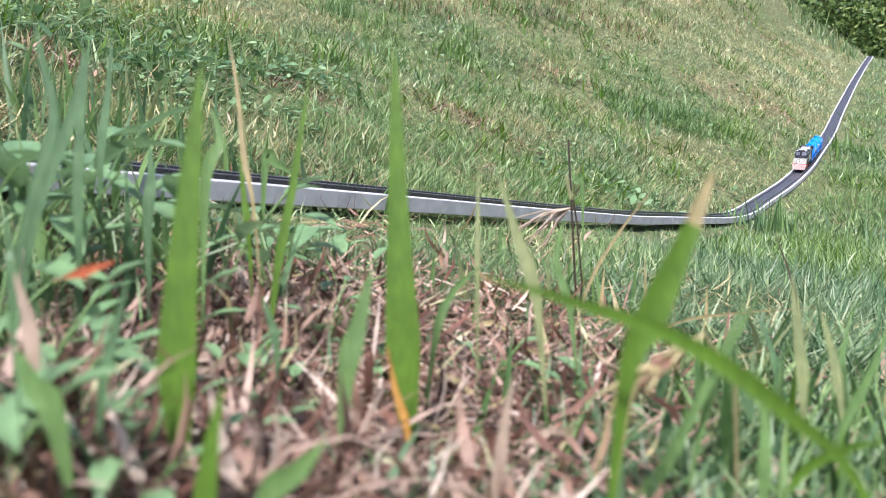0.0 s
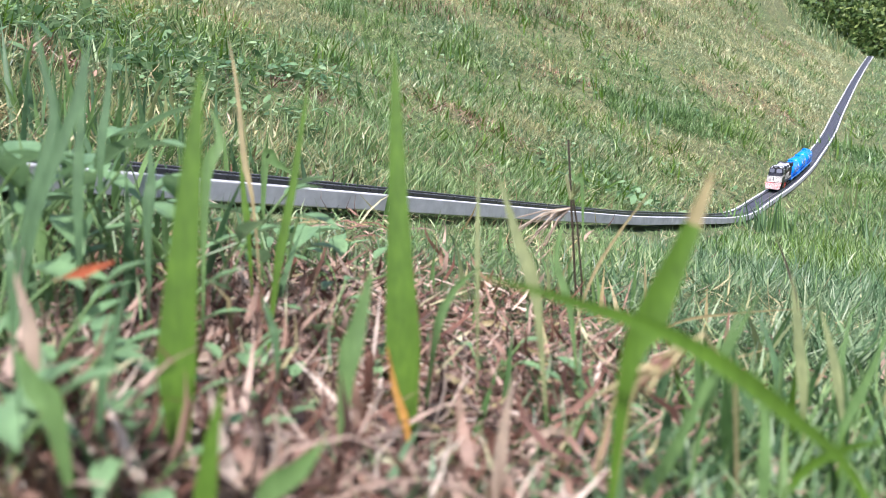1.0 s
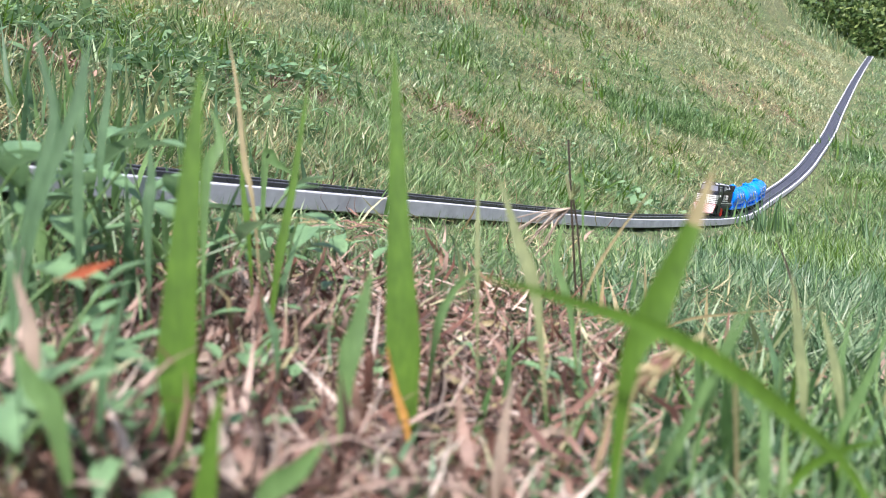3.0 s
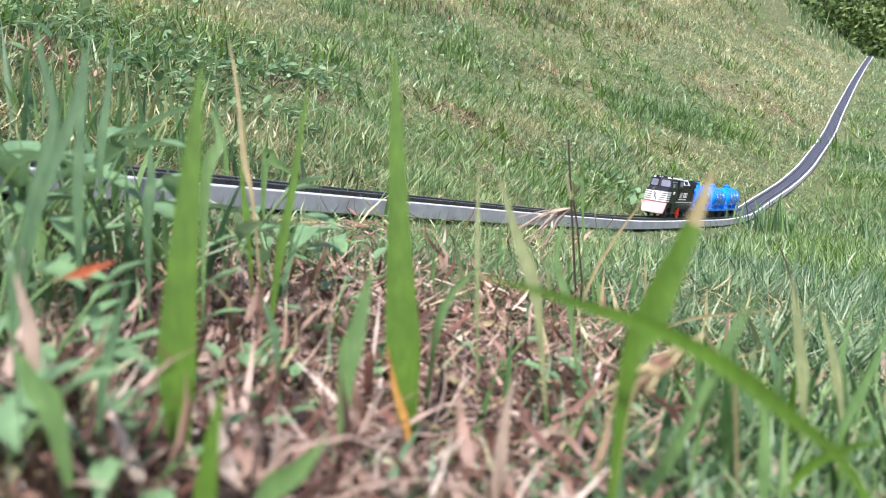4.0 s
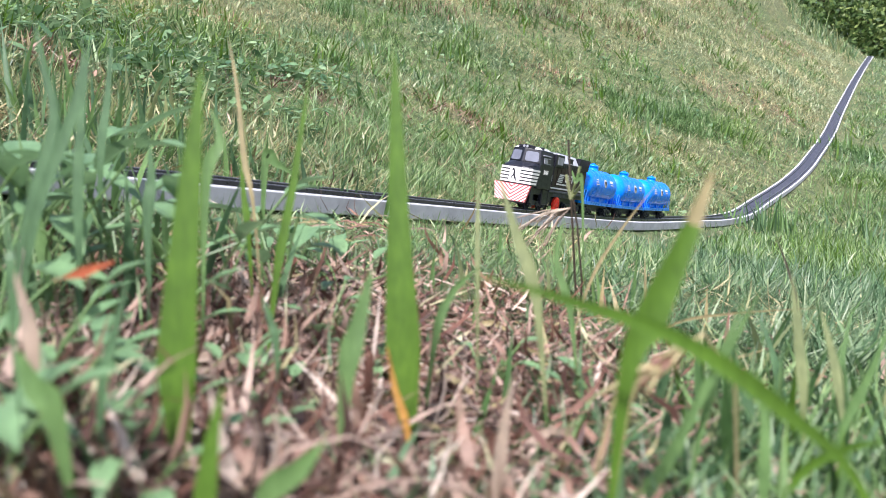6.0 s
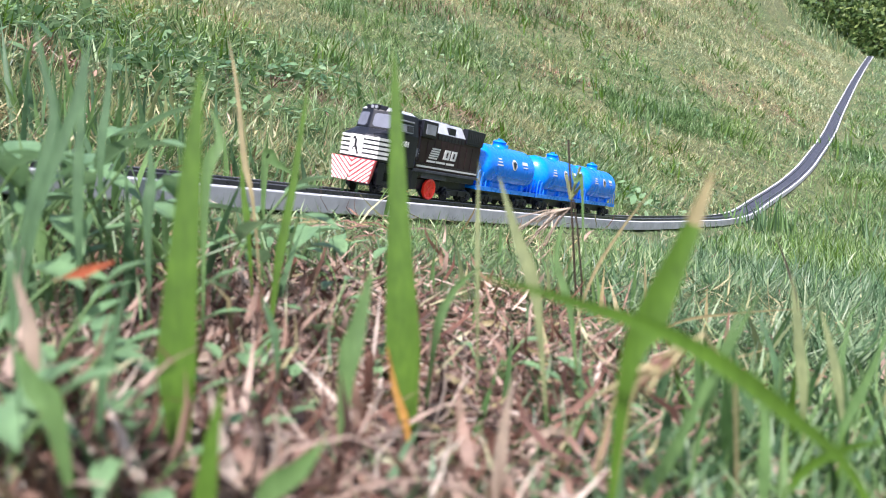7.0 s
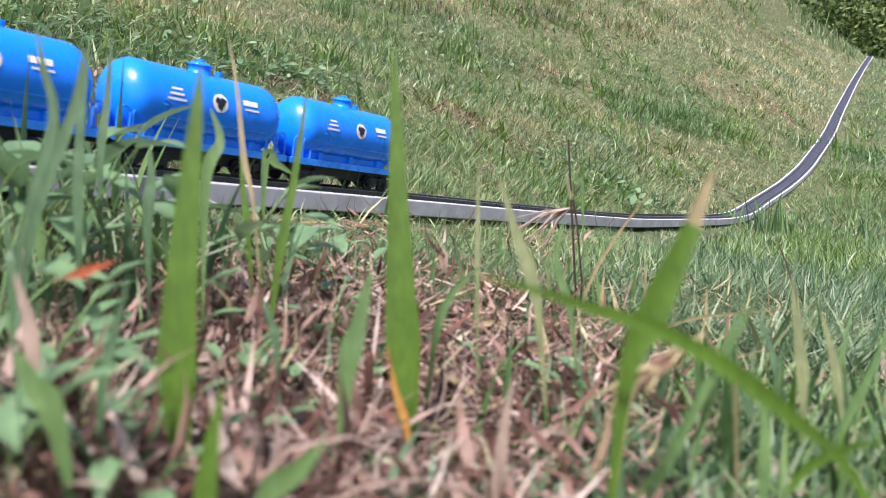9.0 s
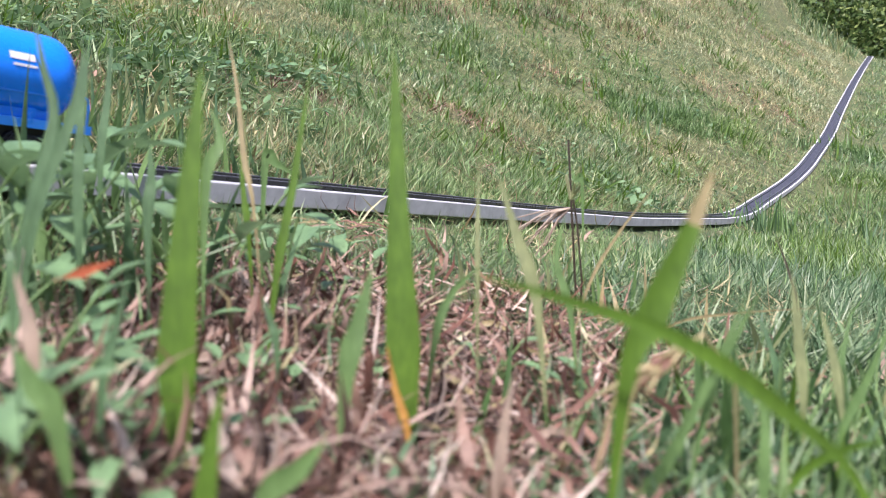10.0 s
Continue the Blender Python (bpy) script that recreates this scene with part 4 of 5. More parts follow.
# ---- trees far behind the crest ----
def tree(x, y, h, spread, seed):
    r = np.random.default_rng(seed)
    z = float(ground_height(x, y, False))
    ob = tagged(new("tree"), "dark green broad-leaved tree beyond the grassy bank", "tree", "trees behind the bank")
    ob.location = (x, y, z - 0.2)
    bm = bmesh.new()
    rod(bm, [(0, 0, 0), (0.1, 0.05, h * 0.3), (0.0, 0.1, h * 0.6), (0.05, 0, h * 0.85)], 0.16, 8)
    for i in range(9):
        a, k = r.random() * 6.28, 0.3 + 0.5 * r.random()
        rod(bm, [(0.05, 0.05, h * k), (spread * 0.4 * math.cos(a), spread * 0.4 * math.sin(a), h * (k + 0.1)), (spread * 0.8 * math.cos(a), spread * 0.8 * math.sin(a), h * (k + 0.18))], 0.05, 6)
    part("trunk", bm, BARK, ob)
    clumps = 62
    cz = h * (0.01 + 0.94 * r.random(clumps))
    cr = spread * np.sqrt(r.random(clumps)) * np.clip(1.15 - (cz / h - 0.35) ** 2 * 1.8, 0.3, 1.1)
    ca = r.random(clumps) * 6.28
    C = np.stack((cr * np.cos(ca), cr * np.sin(ca), cz), 1)
    m = 430
    D = r.normal(0, 1, (clumps, m, 3))
    D /= np.linalg.norm(D, axis=2, keepdims=True)
    rad = (0.5 + 0.6 * r.random((clumps, 1, 1))) * (0.55 + 0.5 * r.random((clumps, m, 1)))
    P = (C[:, None, :] + D * rad * np.array((1, 1, 0.7))).reshape(-1, 3)
    n = len(P)
    A = r.normal(0, 1, (n, 3))
    A /= np.linalg.norm(A, axis=1, keepdims=True)
    B = np.cross(A, r.normal(0, 1, (n, 3)))
    B /= np.linalg.norm(B, axis=1, keepdims=True)
    L, W = 0.045 + 0.045 * r.random((n, 1)), 0.026 + 0.024 * r.random((n, 1))
    V = np.stack((P - A * L, P + B * W, P + A * L, P - B * W), 1).reshape(-1, 3)
    crown = arrays_mesh("crown", V, np.arange(4 * n), np.full(n, 4), np.zeros(n), [TREE_LEAF])
    crown.parent = ob
    return ob


for i, (tx, ty, th, ts) in enumerate(((9.6, 19.5, 7.0, 2.4), (12.0, 21.0, 7.5, 2.8), (14.2, 22.5, 8.0, 3.0), (10.4, 25.0, 9.0, 3.2), (17.0, 26.0, 9.5, 3.4), (14.0, 28.0, 9.5, 3.6), (18.5, 32.0, 11.0, 4.2))):
    tree(tx, ty, th, ts, 40 + i)


# ---- the toy track ----
def sweep(bm, arcs, outline):
    rings = []
    for a in arcs:
        m = rail_pose(a, 0.01)
        rings.append([m @ Vector((0, y, z)) for y, z in outline])
    return ring_surface(bm, rings)


BEDS = []


def build_track():
    ob = tagged(new("toy_track"), "toy railway of grey boards with black rails on grass", "toy track")
    total, step = float(ARC[-1]), 0.345
    n = int(total / step)
    step = total / n
    for i in range(n):
        a0, a1 = 0.012 + i * step, (i + 1) * step + 0.0105
        a1 = min(a1, total - 0.012)
        arcs = np.linspace(a0, a1, 9)
        bed = part("roadbed", sweep(bmesh.new(), arcs, ((-0.036, -0.0052), (-0.036, -0.0205), (-0.0345, -0.0215), (0.0345, -0.0215), (0.036, -0.0205), (0.036, -0.0052), (0.0356, -0.0047), (0.0300, -0.0047), (0.0296, -0.0064), (-0.0296, -0.0064), (-0.0300, -0.0047), (-0.0356, -0.0047))), PVC, ob, "light grey board")
        for y0, y1 in ((-0.0356, -0.0300), (0.0300, 0.0356)):
            part("edge_strip", sweep(bmesh.new(), arcs, ((y0, -0.0050), (y1, -0.0050), (y1 - 0.0002, -0.0041), (y0 + 0.0002, -0.0041))), EDGE, bed, "white edge strip")
        part("deck", sweep(bmesh.new(), arcs, ((-0.0294, -0.0062), (0.0294, -0.0062), (0.0294, -0.0045), (-0.0294, -0.0045))), DECK, bed, "black deck strip")
        for y in (-0.0175, 0.0175):
            part("rail", sweep(bmesh.new(), arcs, ((y - 0.0026, -0.0051), (y + 0.0026, -0.0051), (y + 0.0018, -0.0006), (y - 0.0018, -0.0006))), RAIL, bed)
            # thin strip carries the painted glint along the rail's top
            part("rail_head", sweep(bmesh.new(), arcs, ((y - 0.0015, -0.0008), (y + 0.0015, -0.0008), (y + 0.0011, 0.0), (y - 0.0011, 0.0))), HEAD, bed, "lighter grey strip as the glint on the rail top")
        BEDS.append((bed, a0, a1))
    return ob


build_track()


# ---- the train ----
def wheel(parent, x, y, r, mat, label=""):
    s = 1 if y > 0 else -1
    rows = ((-0.002, r * 0.5), (-0.002, r), (0.001, r), (0.0014, r * 0.86), (0.0004, r * 0.74), (0.0004, r * 0.34), (0.0018, r * 0.28), (0.0018, 0.0004))
    bm = turned("y", rows if s > 0 else [(-a, q) for a, q in rows[::-1]], n=24)
    for k in range(5):                                   # spokes, proud of the disc
        a = 2 * math.pi * k / 5
        c, d = math.cos(a), math.sin(a)
        rod(bm, [(r * 0.26 * c, s * 0.0008, r * 0.26 * d), (r * 0.8 * c, s * 0.0008, r * 0.8 * d)], r * 0.07, 4)
    w = part("wheel", bm, mat, parent, label)
    w.location = (x, y, r)
    return w


def bogie(parent, x, half, axles, r):
    """A black side-framed truck with axle boxes, springs and wheels."""
    for y in (-1, 1):
        bm = bmesh.new()
        box(bm, x - half, x + half, y * 0.0195 - 0.0015, y * 0.0195 + 0.0015, r * 0.95, r * 1.75, 0.0006, top=(x - half * 0.8, x + half * 0.8, y * 0.0195 - 0.0015, y * 0.0195 + 0.0015))
        for a in axles:
            box(bm, a - 0.0042, a + 0.0042, y * 0.0215 - 0.0012, y * 0.0215 + 0.0012, r * 0.55, r * 1.5, 0.0008)
            box(bm, a - 0.0016, a + 0.0016, y * 0.0228 - 0.0008, y * 0.0228 + 0.0008, r * 0.8, r * 1.2, 0.0005)
        for a, b in zip(axles, axles[1:]):
            for k in range(4):
                z = r * (0.8 + 0.22 * k)
                box(bm, (a + b) / 2 - 0.002, (a + b) / 2 + 0.002, y * 0.0215 - 0.001, y * 0.0215 + 0.001, z, z + r * 0.13)
        part("bogie_frame", bm, BLACK, parent)
    for a in axles:
        part("axle", rod(bmesh.new(), [(a, -0.018, r), (a, 0.018, r)], 0.0012, 8), STEEL, parent)


def side_bar(parent, name, x0, x1, z0, z1, y, mat, slant=0.0, label=""):
    """A thin printed bar on a side wall at y; slant shifts its upper edge ahead."""
    s = 1 if y > 0 else -1
    bm = bmesh.new()
    front = [bm.verts.new((x, y + s * 0.0005, z)) for x, z in ((x0, z0), (x1, z0), (x1 + slant, z1), (x0 + slant, z1))]
    rear = [bm.verts.new((v.co.x, y - s * 0.0004, v.co.z)) for v in front]
    bm.faces.new(front[::-1] if s > 0 else front)
    for i in range(4):
        j = (i + 1) % 4
        bm.faces.new((front[i], front[j], rear[j], rear[i]) if s > 0 else (front[j], front[i], rear[i], rear[j]))
    return part(name, bm, mat, parent, label)


def side_text(parent, words, size, x, z, y, mat):
    curve = bpy.data.curves.new("number", "FONT")
    curve.body, curve.size, curve.extrude, curve.offset = words, size, 0.0003, 0.0002
    tmp = bpy.data.objects.new("tmp", curve)
    scene.collection.objects.link(tmp)
    me = bpy.data.meshes.new_from_object(tmp.evaluated_get(bpy.context.evaluated_depsgraph_get()))
    bpy.data.objects.remove(tmp)
    me.materials.append(mat)
    ob = new("number", me)
    ob.parent = parent
    s = 1 if y > 0 else -1
    ob.matrix_basis = Matrix(((-s, 0, 0, x), (0, 0, s, y), (0, 1, 0, z), (0, 0, 0, 1)))
    return tagged(ob, "white printed road number")


def prism(low, high, z0, z1, bevel=0.0012):
    """A body between two plan outlines of the same count of corners."""
    bm = ring_surface(bmesh.new(), [[(x, y, z0) for x, y in low], [(x, y, z1) for x, y in high]])
    bmesh.ops.bevel(bm, geom=list(bm.edges), offset=bevel, segments=2, affect="EDGES", profile=0.5)
    return bm


def mirrored(half):
    """A plan outline from its half with y > 0, which runs from the front to the rear."""
    return [(x, y) for x, y in half] + [(x, -y) for x, y in half[::-1]]


def plate_mesh(front, depth):
    """A thin plate: its outer corners, anticlockwise from outside, and the vector to its back."""
    bm = bmesh.new()
    d = Vector(depth)
    fr = [bm.verts.new(p) for p in front]
    re = [bm.verts.new(Vector(p) + d) for p in front]
    bm.faces.new(fr)
    for i in range(len(fr)):
        j = (i + 1) % len(fr)
        bm.faces.new((fr[j], fr[i], re[i], re[j]))
    bmesh.ops.recalc_face_normals(bm, faces=bm.faces)
    return bm


def clipped(ring, z0, z1):
    """The part of a polygon (y, z) between two heights."""
    for keep, level in ((1, z0), (-1, z1)):
        out = []
        for (ya, za), (yb, zb) in zip(ring, ring[1:] + ring[:1]):
            da, db = keep * (za - level), keep * (zb - level)
            if da >= 0:
                out.append((ya, za))
            if da * db < 0:
                u = da / (da - db)
                out.append((ya + (yb - ya) * u, level))
        ring = out
        if len(ring) < 3:
            return []
    return ring


def build_loco():
    ob = tagged(new("toy_locomotive"), "black toy diesel locomotive with white nose stripes, red wheels", "toy train")
    part("underframe", block(-0.096, 0.108, -0.0215, 0.0215, 0.024, 0.034, bevel=0.0012), BLACK, ob)
    part("gear_case", block(-0.092, 0.104, -0.0125, 0.0125, 0.0105, 0.0255, bevel=0.0015), BLACK, ob)
    part("fuel_tank", block(-0.028, 0.034, -0.016, 0.016, 0.010, 0.025, bevel=0.003), BLACK, ob)
    # full-width lower cab, a wedge-fronted nose and an upper cab with a pointed windscreen
    lower = part("cab_body", block(0.046, 0.0935, -0.0262, 0.0262, 0.033, 0.0695, bevel=0.0015), BLACK, ob)
    nose = part("nose", prism(mirrored([(0.119, 0.009), (0.1135, 0.0250), (0.0925, 0.0260)]), mirrored([(0.1185, 0.009), (0.1130, 0.0246), (0.0925, 0.0260)]), 0.0345, 0.0610), BLACK, ob)
    part("nose_deck", prism(mirrored([(0.1180, 0.0088), (0.1125, 0.0243), (0.0925, 0.0255)]), mirrored([(0.1085, 0.006), (0.1000, 0.0190), (0.0925, 0.0240)]), 0.0606, 0.0685, 0.001), BLACK, nose, "sloping black nose deck")
    low, high = [(0.1045, 0.0), (0.0935, 0.0262), (0.046, 0.0262)], [(0.1000, 0.0), (0.0905, 0.0226), (0.047, 0.0226)]
    z0, z1 = 0.0680, 0.0895
    upper = part("cab_top", prism([low[0], low[1], low[2], (low[2][0], -low[2][1]), (low[1][0], -low[1][1])], [high[0], high[1], high[2], (high[2][0], -high[2][1]), (high[1][0], -high[1][1])], z0, z1, 0.0014), BLACK, ob)
    roof = part("cab_roof", block(0.049, 0.094, -0.0212, 0.0212, 0.0888, 0.0928, bevel=0.0008, top=(0.050, 0.091, -0.014, 0.014)), ROOF, upper, "pale grey roof panel")
    for x, w in ((0.0785, 0.0200), (0.0935, 0.0130)):
        part("roof_rib", block(x - 0.0025, x + 0.0025, -w, w, 0.0890, 0.0936, bevel=0.0006), BLACK, roof)
    part("headlight_box", block(0.0885, 0.0985, -0.0055, 0.0055, 0.0880, 0.0945, bevel=0.0010), BLACK, upper)
    for y in (-0.0026, 0.0026):
        part("headlight", turned("x", ((0.098, 0.0019), (0.0992, 0.0019), (0.0994, 0.001)), (0, y, 0.0915), 12), GREY, upper, "small grey headlight")
    for s in (-1, 1):

        def pane_at(u, v, out):
            """A place on the raked half of the windscreen: u from the middle post to the corner, v upwards."""
            a = Vector((low[0][0] + (low[1][0] - low[0][0]) * u, s * low[1][1] * u, z0))
            b = Vector((high[0][0] + (high[1][0] - high[0][0]) * u, s * high[1][1] * u, z1))
            return a.lerp(b, v) + Vector((0.92, 0.39 * s, 0.18)) * out

        for u0, u1, v0, v1, out, mat, nm in ((0.08, 0.93, 0.05, 0.86, 0.0005, BLACK, "window_frame"), (0.14, 0.87, 0.12, 0.79, 0.0011, DARKPANE, "windscreen_pane")):
            c = 0.09
            ring = [(u0 + c, v0), (u1 - c, v0), (u1, v0 + c), (u1, v1 - c), (u1 - c, v1), (u0 + c, v1), (u0, v1 - c), (u0, v0 + c)]
            part(nm, plate_mesh([pane_at(u, v, out) for u, v in ring], (-0.0012, -0.0005 * s, 0)), mat, upper, "grey windscreen pane" if mat is DARKPANE else "")

        def wall(z, out):
            return s * (0.0262 - (z - z0) * 0.0036 / (z1 - z0) + out)

        for x0, x1, za, zb, mat, out, nm in ((0.0570, 0.0845, 0.0690, 0.0802, BLACK, 0.0007, "window_frame"), (0.0585, 0.0830, 0.0702, 0.0788, GREY, 0.0010, "window_frame"), (0.0594, 0.0705, 0.0712, 0.0780, RAIL, 0.0014, "window_pane"), (0.0717, 0.0822, 0.0712, 0.0780, PANE, 0.0014, "window_pane")):
            part(nm, plate_mesh([(x0, wall(za, out), za), (x1, wall(za, out), za), (x1, wall(zb, out), zb), (x0, wall(zb, out), zb)], (0, -0.0015 * s, 0)), mat, upper)
        part("window_ledge", block(0.0580, 0.0855, wall(0.082, 0.0014) - 0.0011, wall(0.082, 0.0014) + 0.0011, 0.0812, 0.0830, bevel=0.0004), GREY, upper, "pale rain ledge")
        # white nose stripes that wrap round the corners
        for k in range(5):
            za = 0.0372 + 0.0048 * k
            zb = za + 0.0030
            end = 0.0975 - 0.0016 * k
            way = [(0.1193, 0.0094), (0.1139, 0.0253), (end, 0.0266 - 0.0002)]
            bm = bmesh.new()
            rings = []
            for (x, y), (ox, oy) in zip(way, ((-0.0012, -0.0002), (-0.0010, -0.0010), (0.0, -0.0012))):
                rings.append([(x, s * y, za), (x - (0.0007 if y > 0.026 else 0), s * y, zb), (x + ox, s * (y + oy), zb), (x + ox, s * (y + oy), za)])
            ring_surface(bm, rings)
            bmesh.ops.recalc_face_normals(bm, faces=bm.faces)
            part("nose_stripe", bm, WHITE, nose, "white painted stripe")
        part("nose_handrail", rod(bmesh.new(), [(0.1165, s * 0.0200, 0.0600), (0.1185, s * 0.0200, 0.0625), (0.1050, s * 0.0235, 0.0650), (0.0990, s * 0.0245, 0.0640)], 0.0005, 5), BLACK, nose)
    part("nose_field", block(0.1180, 0.1195, -0.0086, 0.0086, 0.0372, 0.0596), WHITE, nose, "white painted field")
    bm = bmesh.new()
    rod(bm, [(0.1196, 0.0035, 0.0395), (0.1196, 0.0015, 0.0440), (0.1196, -0.0008, 0.0480), (0.1196, -0.0005, 0.0525), (0.1196, -0.0032, 0.0570)], 0.0014, 5)
    rod(bm, [(0.1196, -0.0008, 0.0480), (0.1196, -0.0042, 0.0450), (0.1196, -0.0040, 0.0425)], 0.0008, 4)
    rod(bm, [(0.1196, -0.0020, 0.0560), (0.1196, -0.0050, 0.0545)], 0.0008, 4)
    part("nose_emblem", bm, BLACK, nose, "plain dark slanted mark")
    # snow plough with chevrons
    plough = part("plough", prism([(0.122, 0.0245), (0.1175, 0.0240), (0.1175, -0.0240), (0.122, -0.0245), (0.123, 0.0)], [(0.1215, 0.0300), (0.1170, 0.0295), (0.1170, -0.0295), (0.1215, -0.0300), (0.1225, 0.0)], 0.0105, 0.0352, 0.0008), RED, ob, "red plough with white chevrons")
    for k in range(9):
        for s in (-1, 1):
            zc = -0.0125 + 0.0056 * k
            ring = clipped([(0.0004, zc), (0.0292, zc + 0.0225), (0.0292, zc + 0.0254), (0.0004, zc + 0.0029)], 0.0110, 0.0346)
            if not ring:
                continue

            def on_plough(y, z):
                w = (z - 0.0105) / 0.0247
                y = y * (0.83 + 0.17 * w)
                return Vector((0.1236 - 0.0005 * w - 0.001 * y / 0.0245, s * y, z))
            part("chevron", plate_mesh([on_plough(y, z) for y, z in ring], (-0.0012, 0, 0)), WHITE, plough, "white chevron bar")
    part("plough_brace", block(0.104, 0.1182, -0.0200, 0.0200, 0.0180, 0.0335, bevel=0.001), BLACK, plough, "black brace behind the plough")
    # long hood
    hood = part("hood", block(-0.0985, 0.047, -0.0225, 0.0225, 0.033, 0.0790, bevel=0.0015, segments=2), BROWN, ob, "brown-black engine hood")
    part("hood_cap", block(0.0085, 0.0465, -0.0218, 0.0218, 0.0775, 0.0885, bevel=0.0015), BLACK, hood, "black cap behind the cab")
    part("radiator_top", block(-0.0978, -0.0570, -0.0200, 0.0200, 0.0775, 0.0893, bevel=0.001), BLACK, hood)
    for s in (-1, 1):
        for k in range(9):
            x = 0.030 - 0.0142 * k
            part("door_panel", block(x - 0.0062, x + 0.0062, s * 0.0226 - 0.0005, s * 0.0226 + 0.0005, 0.0415, 0.0690, bevel=0.0003, segments=1), BROWN, hood)
        part("sill_line", block(-0.0960, 0.0385, s * 0.0232 - 0.0004, s * 0.0232 + 0.0004, 0.0365, 0.0387), WHITE, hood, "white painted line")
        for k in range(8):
            x = 0.000 - 0.0075 * k
            part("louvre", block(x - 0.0028, x + 0.0028, s * 0.0227 - 0.0006, s * 0.0227 + 0.0006, 0.0705, 0.0770, bevel=0.0003, segments=1), BLACK, hood)
        # raised box with a grey plate behind the cab
        boxy = part("side_box", block(0.0107, 0.0406, s * 0.0243 - 0.0022, s * 0.0243 + 0.0022, 0.0700, 0.0885, bevel=0.0008), BLACK, hood)
        part("plate", block(0.0150, 0.0345, s * 0.0266 - 0.0004, s * 0.0266 + 0.0004, 0.0735, 0.0850), GREY, boxy, "grey plate")
        part("grab_rail", rod(bmesh.new(), [(0.0435, s * 0.0225, 0.0420), (0.0435, s * 0.0262, 0.0440), (0.0435, s * 0.0262, 0.0800), (0.0435, s * 0.0225, 0.0820)], 0.0006, 5), BLACK, hood)
        part("tool_box", block(0.0405, 0.0462, s * 0.0236 - 0.0018, s * 0.0236 + 0.0018, 0.0470, 0.0560, bevel=0.0006), GREY, hood, "small grey box behind the cab")
        # flared radiator with slanted slats
        part("radiator", block(-0.0980, -0.0590, s * 0.0205 - 0.004, s * 0.0205 + 0.004, 0.0720, 0.0905, bevel=0.0008,
                               top=(-0.0980, -0.0550, s * 0.0225 - 0.004, s * 0.0225 + 0.004)), BLACK, hood)
        for k in range(8):
            x = -0.0950 + 0.0044 * k
            part("radiator_slat", rod(bmesh.new(), [(x, s * 0.0248, 0.0745), (x + 0.0035, s * 0.0264, 0.0880)], 0.0005, 4), DECK, hood)
        # plain white mark on the side: slanted bars, dark gap, slanted blocks and a caption bar
        for k in range(5):
            side_bar(hood, "side_mark", -0.0005 - 0.0012 * k, 0.0170 - 0.0012 * k, 0.0475 + 0.0027 * k, 0.0493 + 0.0027 * k, s * 0.0231, WHITE, -0.0006, "white printed bar")
        for x0, x1 in ((-0.0130, -0.0255), (-0.0285, -0.0400)):
            side_bar(hood, "side_mark", x1, x0, 0.0490, 0.0605, s * 0.0231, WHITE, -0.003, "white printed block")
            side_bar(hood, "side_mark", (x0 + x1) / 2 - 0.0022, (x0 + x1) / 2 + 0.0010, 0.0515, 0.0580, s * 0.0233, BROWN, -0.0016)
        for x0, x1 in ((0.0195, 0.0020), (-0.0005, -0.0190), (-0.0215, -0.0390)):
            side_bar(hood, "side_mark", x1, x0, 0.0432, 0.0456, s * 0.0231, WHITE, 0.0, "white caption bar")
        part("handrail", rod(bmesh.new(), [(-0.094, s * 0.0245, 0.034), (-0.094, s * 0.0245, 0.0405), (0.044, s * 0.0245, 0.0405), (0.044, s * 0.0245, 0.034)], 0.0004, 5), BLACK, ob)
        part("walkway", block(-0.0970, 0.0465, s * 0.0235 - 0.0022, s * 0.0235 + 0.0022, 0.0305, 0.0340, bevel=0.0005), DECK, ob, "grey-black walkway edge")
        part("battery_box", block(-0.030, 0.024, s * 0.0190 - 0.003, s * 0.0190 + 0.003, 0.0240, 0.0310, bevel=0.001), DECK, ob)
        part("step_well", block(0.036, 0.066, s * 0.0205 - 0.0035, s * 0.0205 + 0.0035, 0.010, 0.0335, bevel=0.0015), BLACK, ob)
        for x in (0.102, 0.040):
            part("steps", block(x - 0.006, x + 0.006, s * 0.0225 - 0.002, s * 0.0225 + 0.002, 0.011, 0.034, bevel=0.0008), BLACK, ob)
        side_text(lower, "3601", 0.0085, 0.0790 if s > 0 else 0.062, 0.0550, s * 0.0263, WHITE)
    panel = part("roof_panel", block(-0.058, 0.010, -0.0230, 0.0230, 0.0775, 0.0905, bevel=0.0008, top=(-0.056, 0.007, -0.0155, 0.0155)), ROOF, hood, "light grey roof panel")
    for s in (-1, 1):
        part("exhaust_box", block(-0.034, -0.019, s * 0.0195 - 0.003, s * 0.0195 + 0.003, 0.0785, 0.0870, bevel=0.0008), BLACK, panel)
    for x in (-0.050, -0.030, -0.010):
        part("roof_fan", turned("z", ((0.0895, 0.010), (0.0918, 0.010), (0.0922, 0.0085), (0.0914, 0.0075), (0.0914, 0.002), (0.0922, 0.0015)), (x, 0, 0), 20), BLACK if x < -0.04 else GREY, panel)
    part("coupler", block(-0.112, -0.095, -0.003, 0.003, 0.017, 0.022, bevel=0.001), BLACK, ob)
    bogie(ob, 0.074, 0.032, (0.052, 0.096), 0.0085)
    bogie(ob, -0.062, 0.034, (-0.086, -0.039), 0.0085)
    for x in (0.052, 0.096, -0.086, -0.039):
        for y in (-0.0155, 0.0155):
            wheel(ob, x, y, 0.0085, BLACK)
    drivers = [wheel(ob, 0.0, y, 0.0122, WHEELRED, "bright red driving wheel") for y in (-0.0195, 0.0195)]
    return ob, drivers


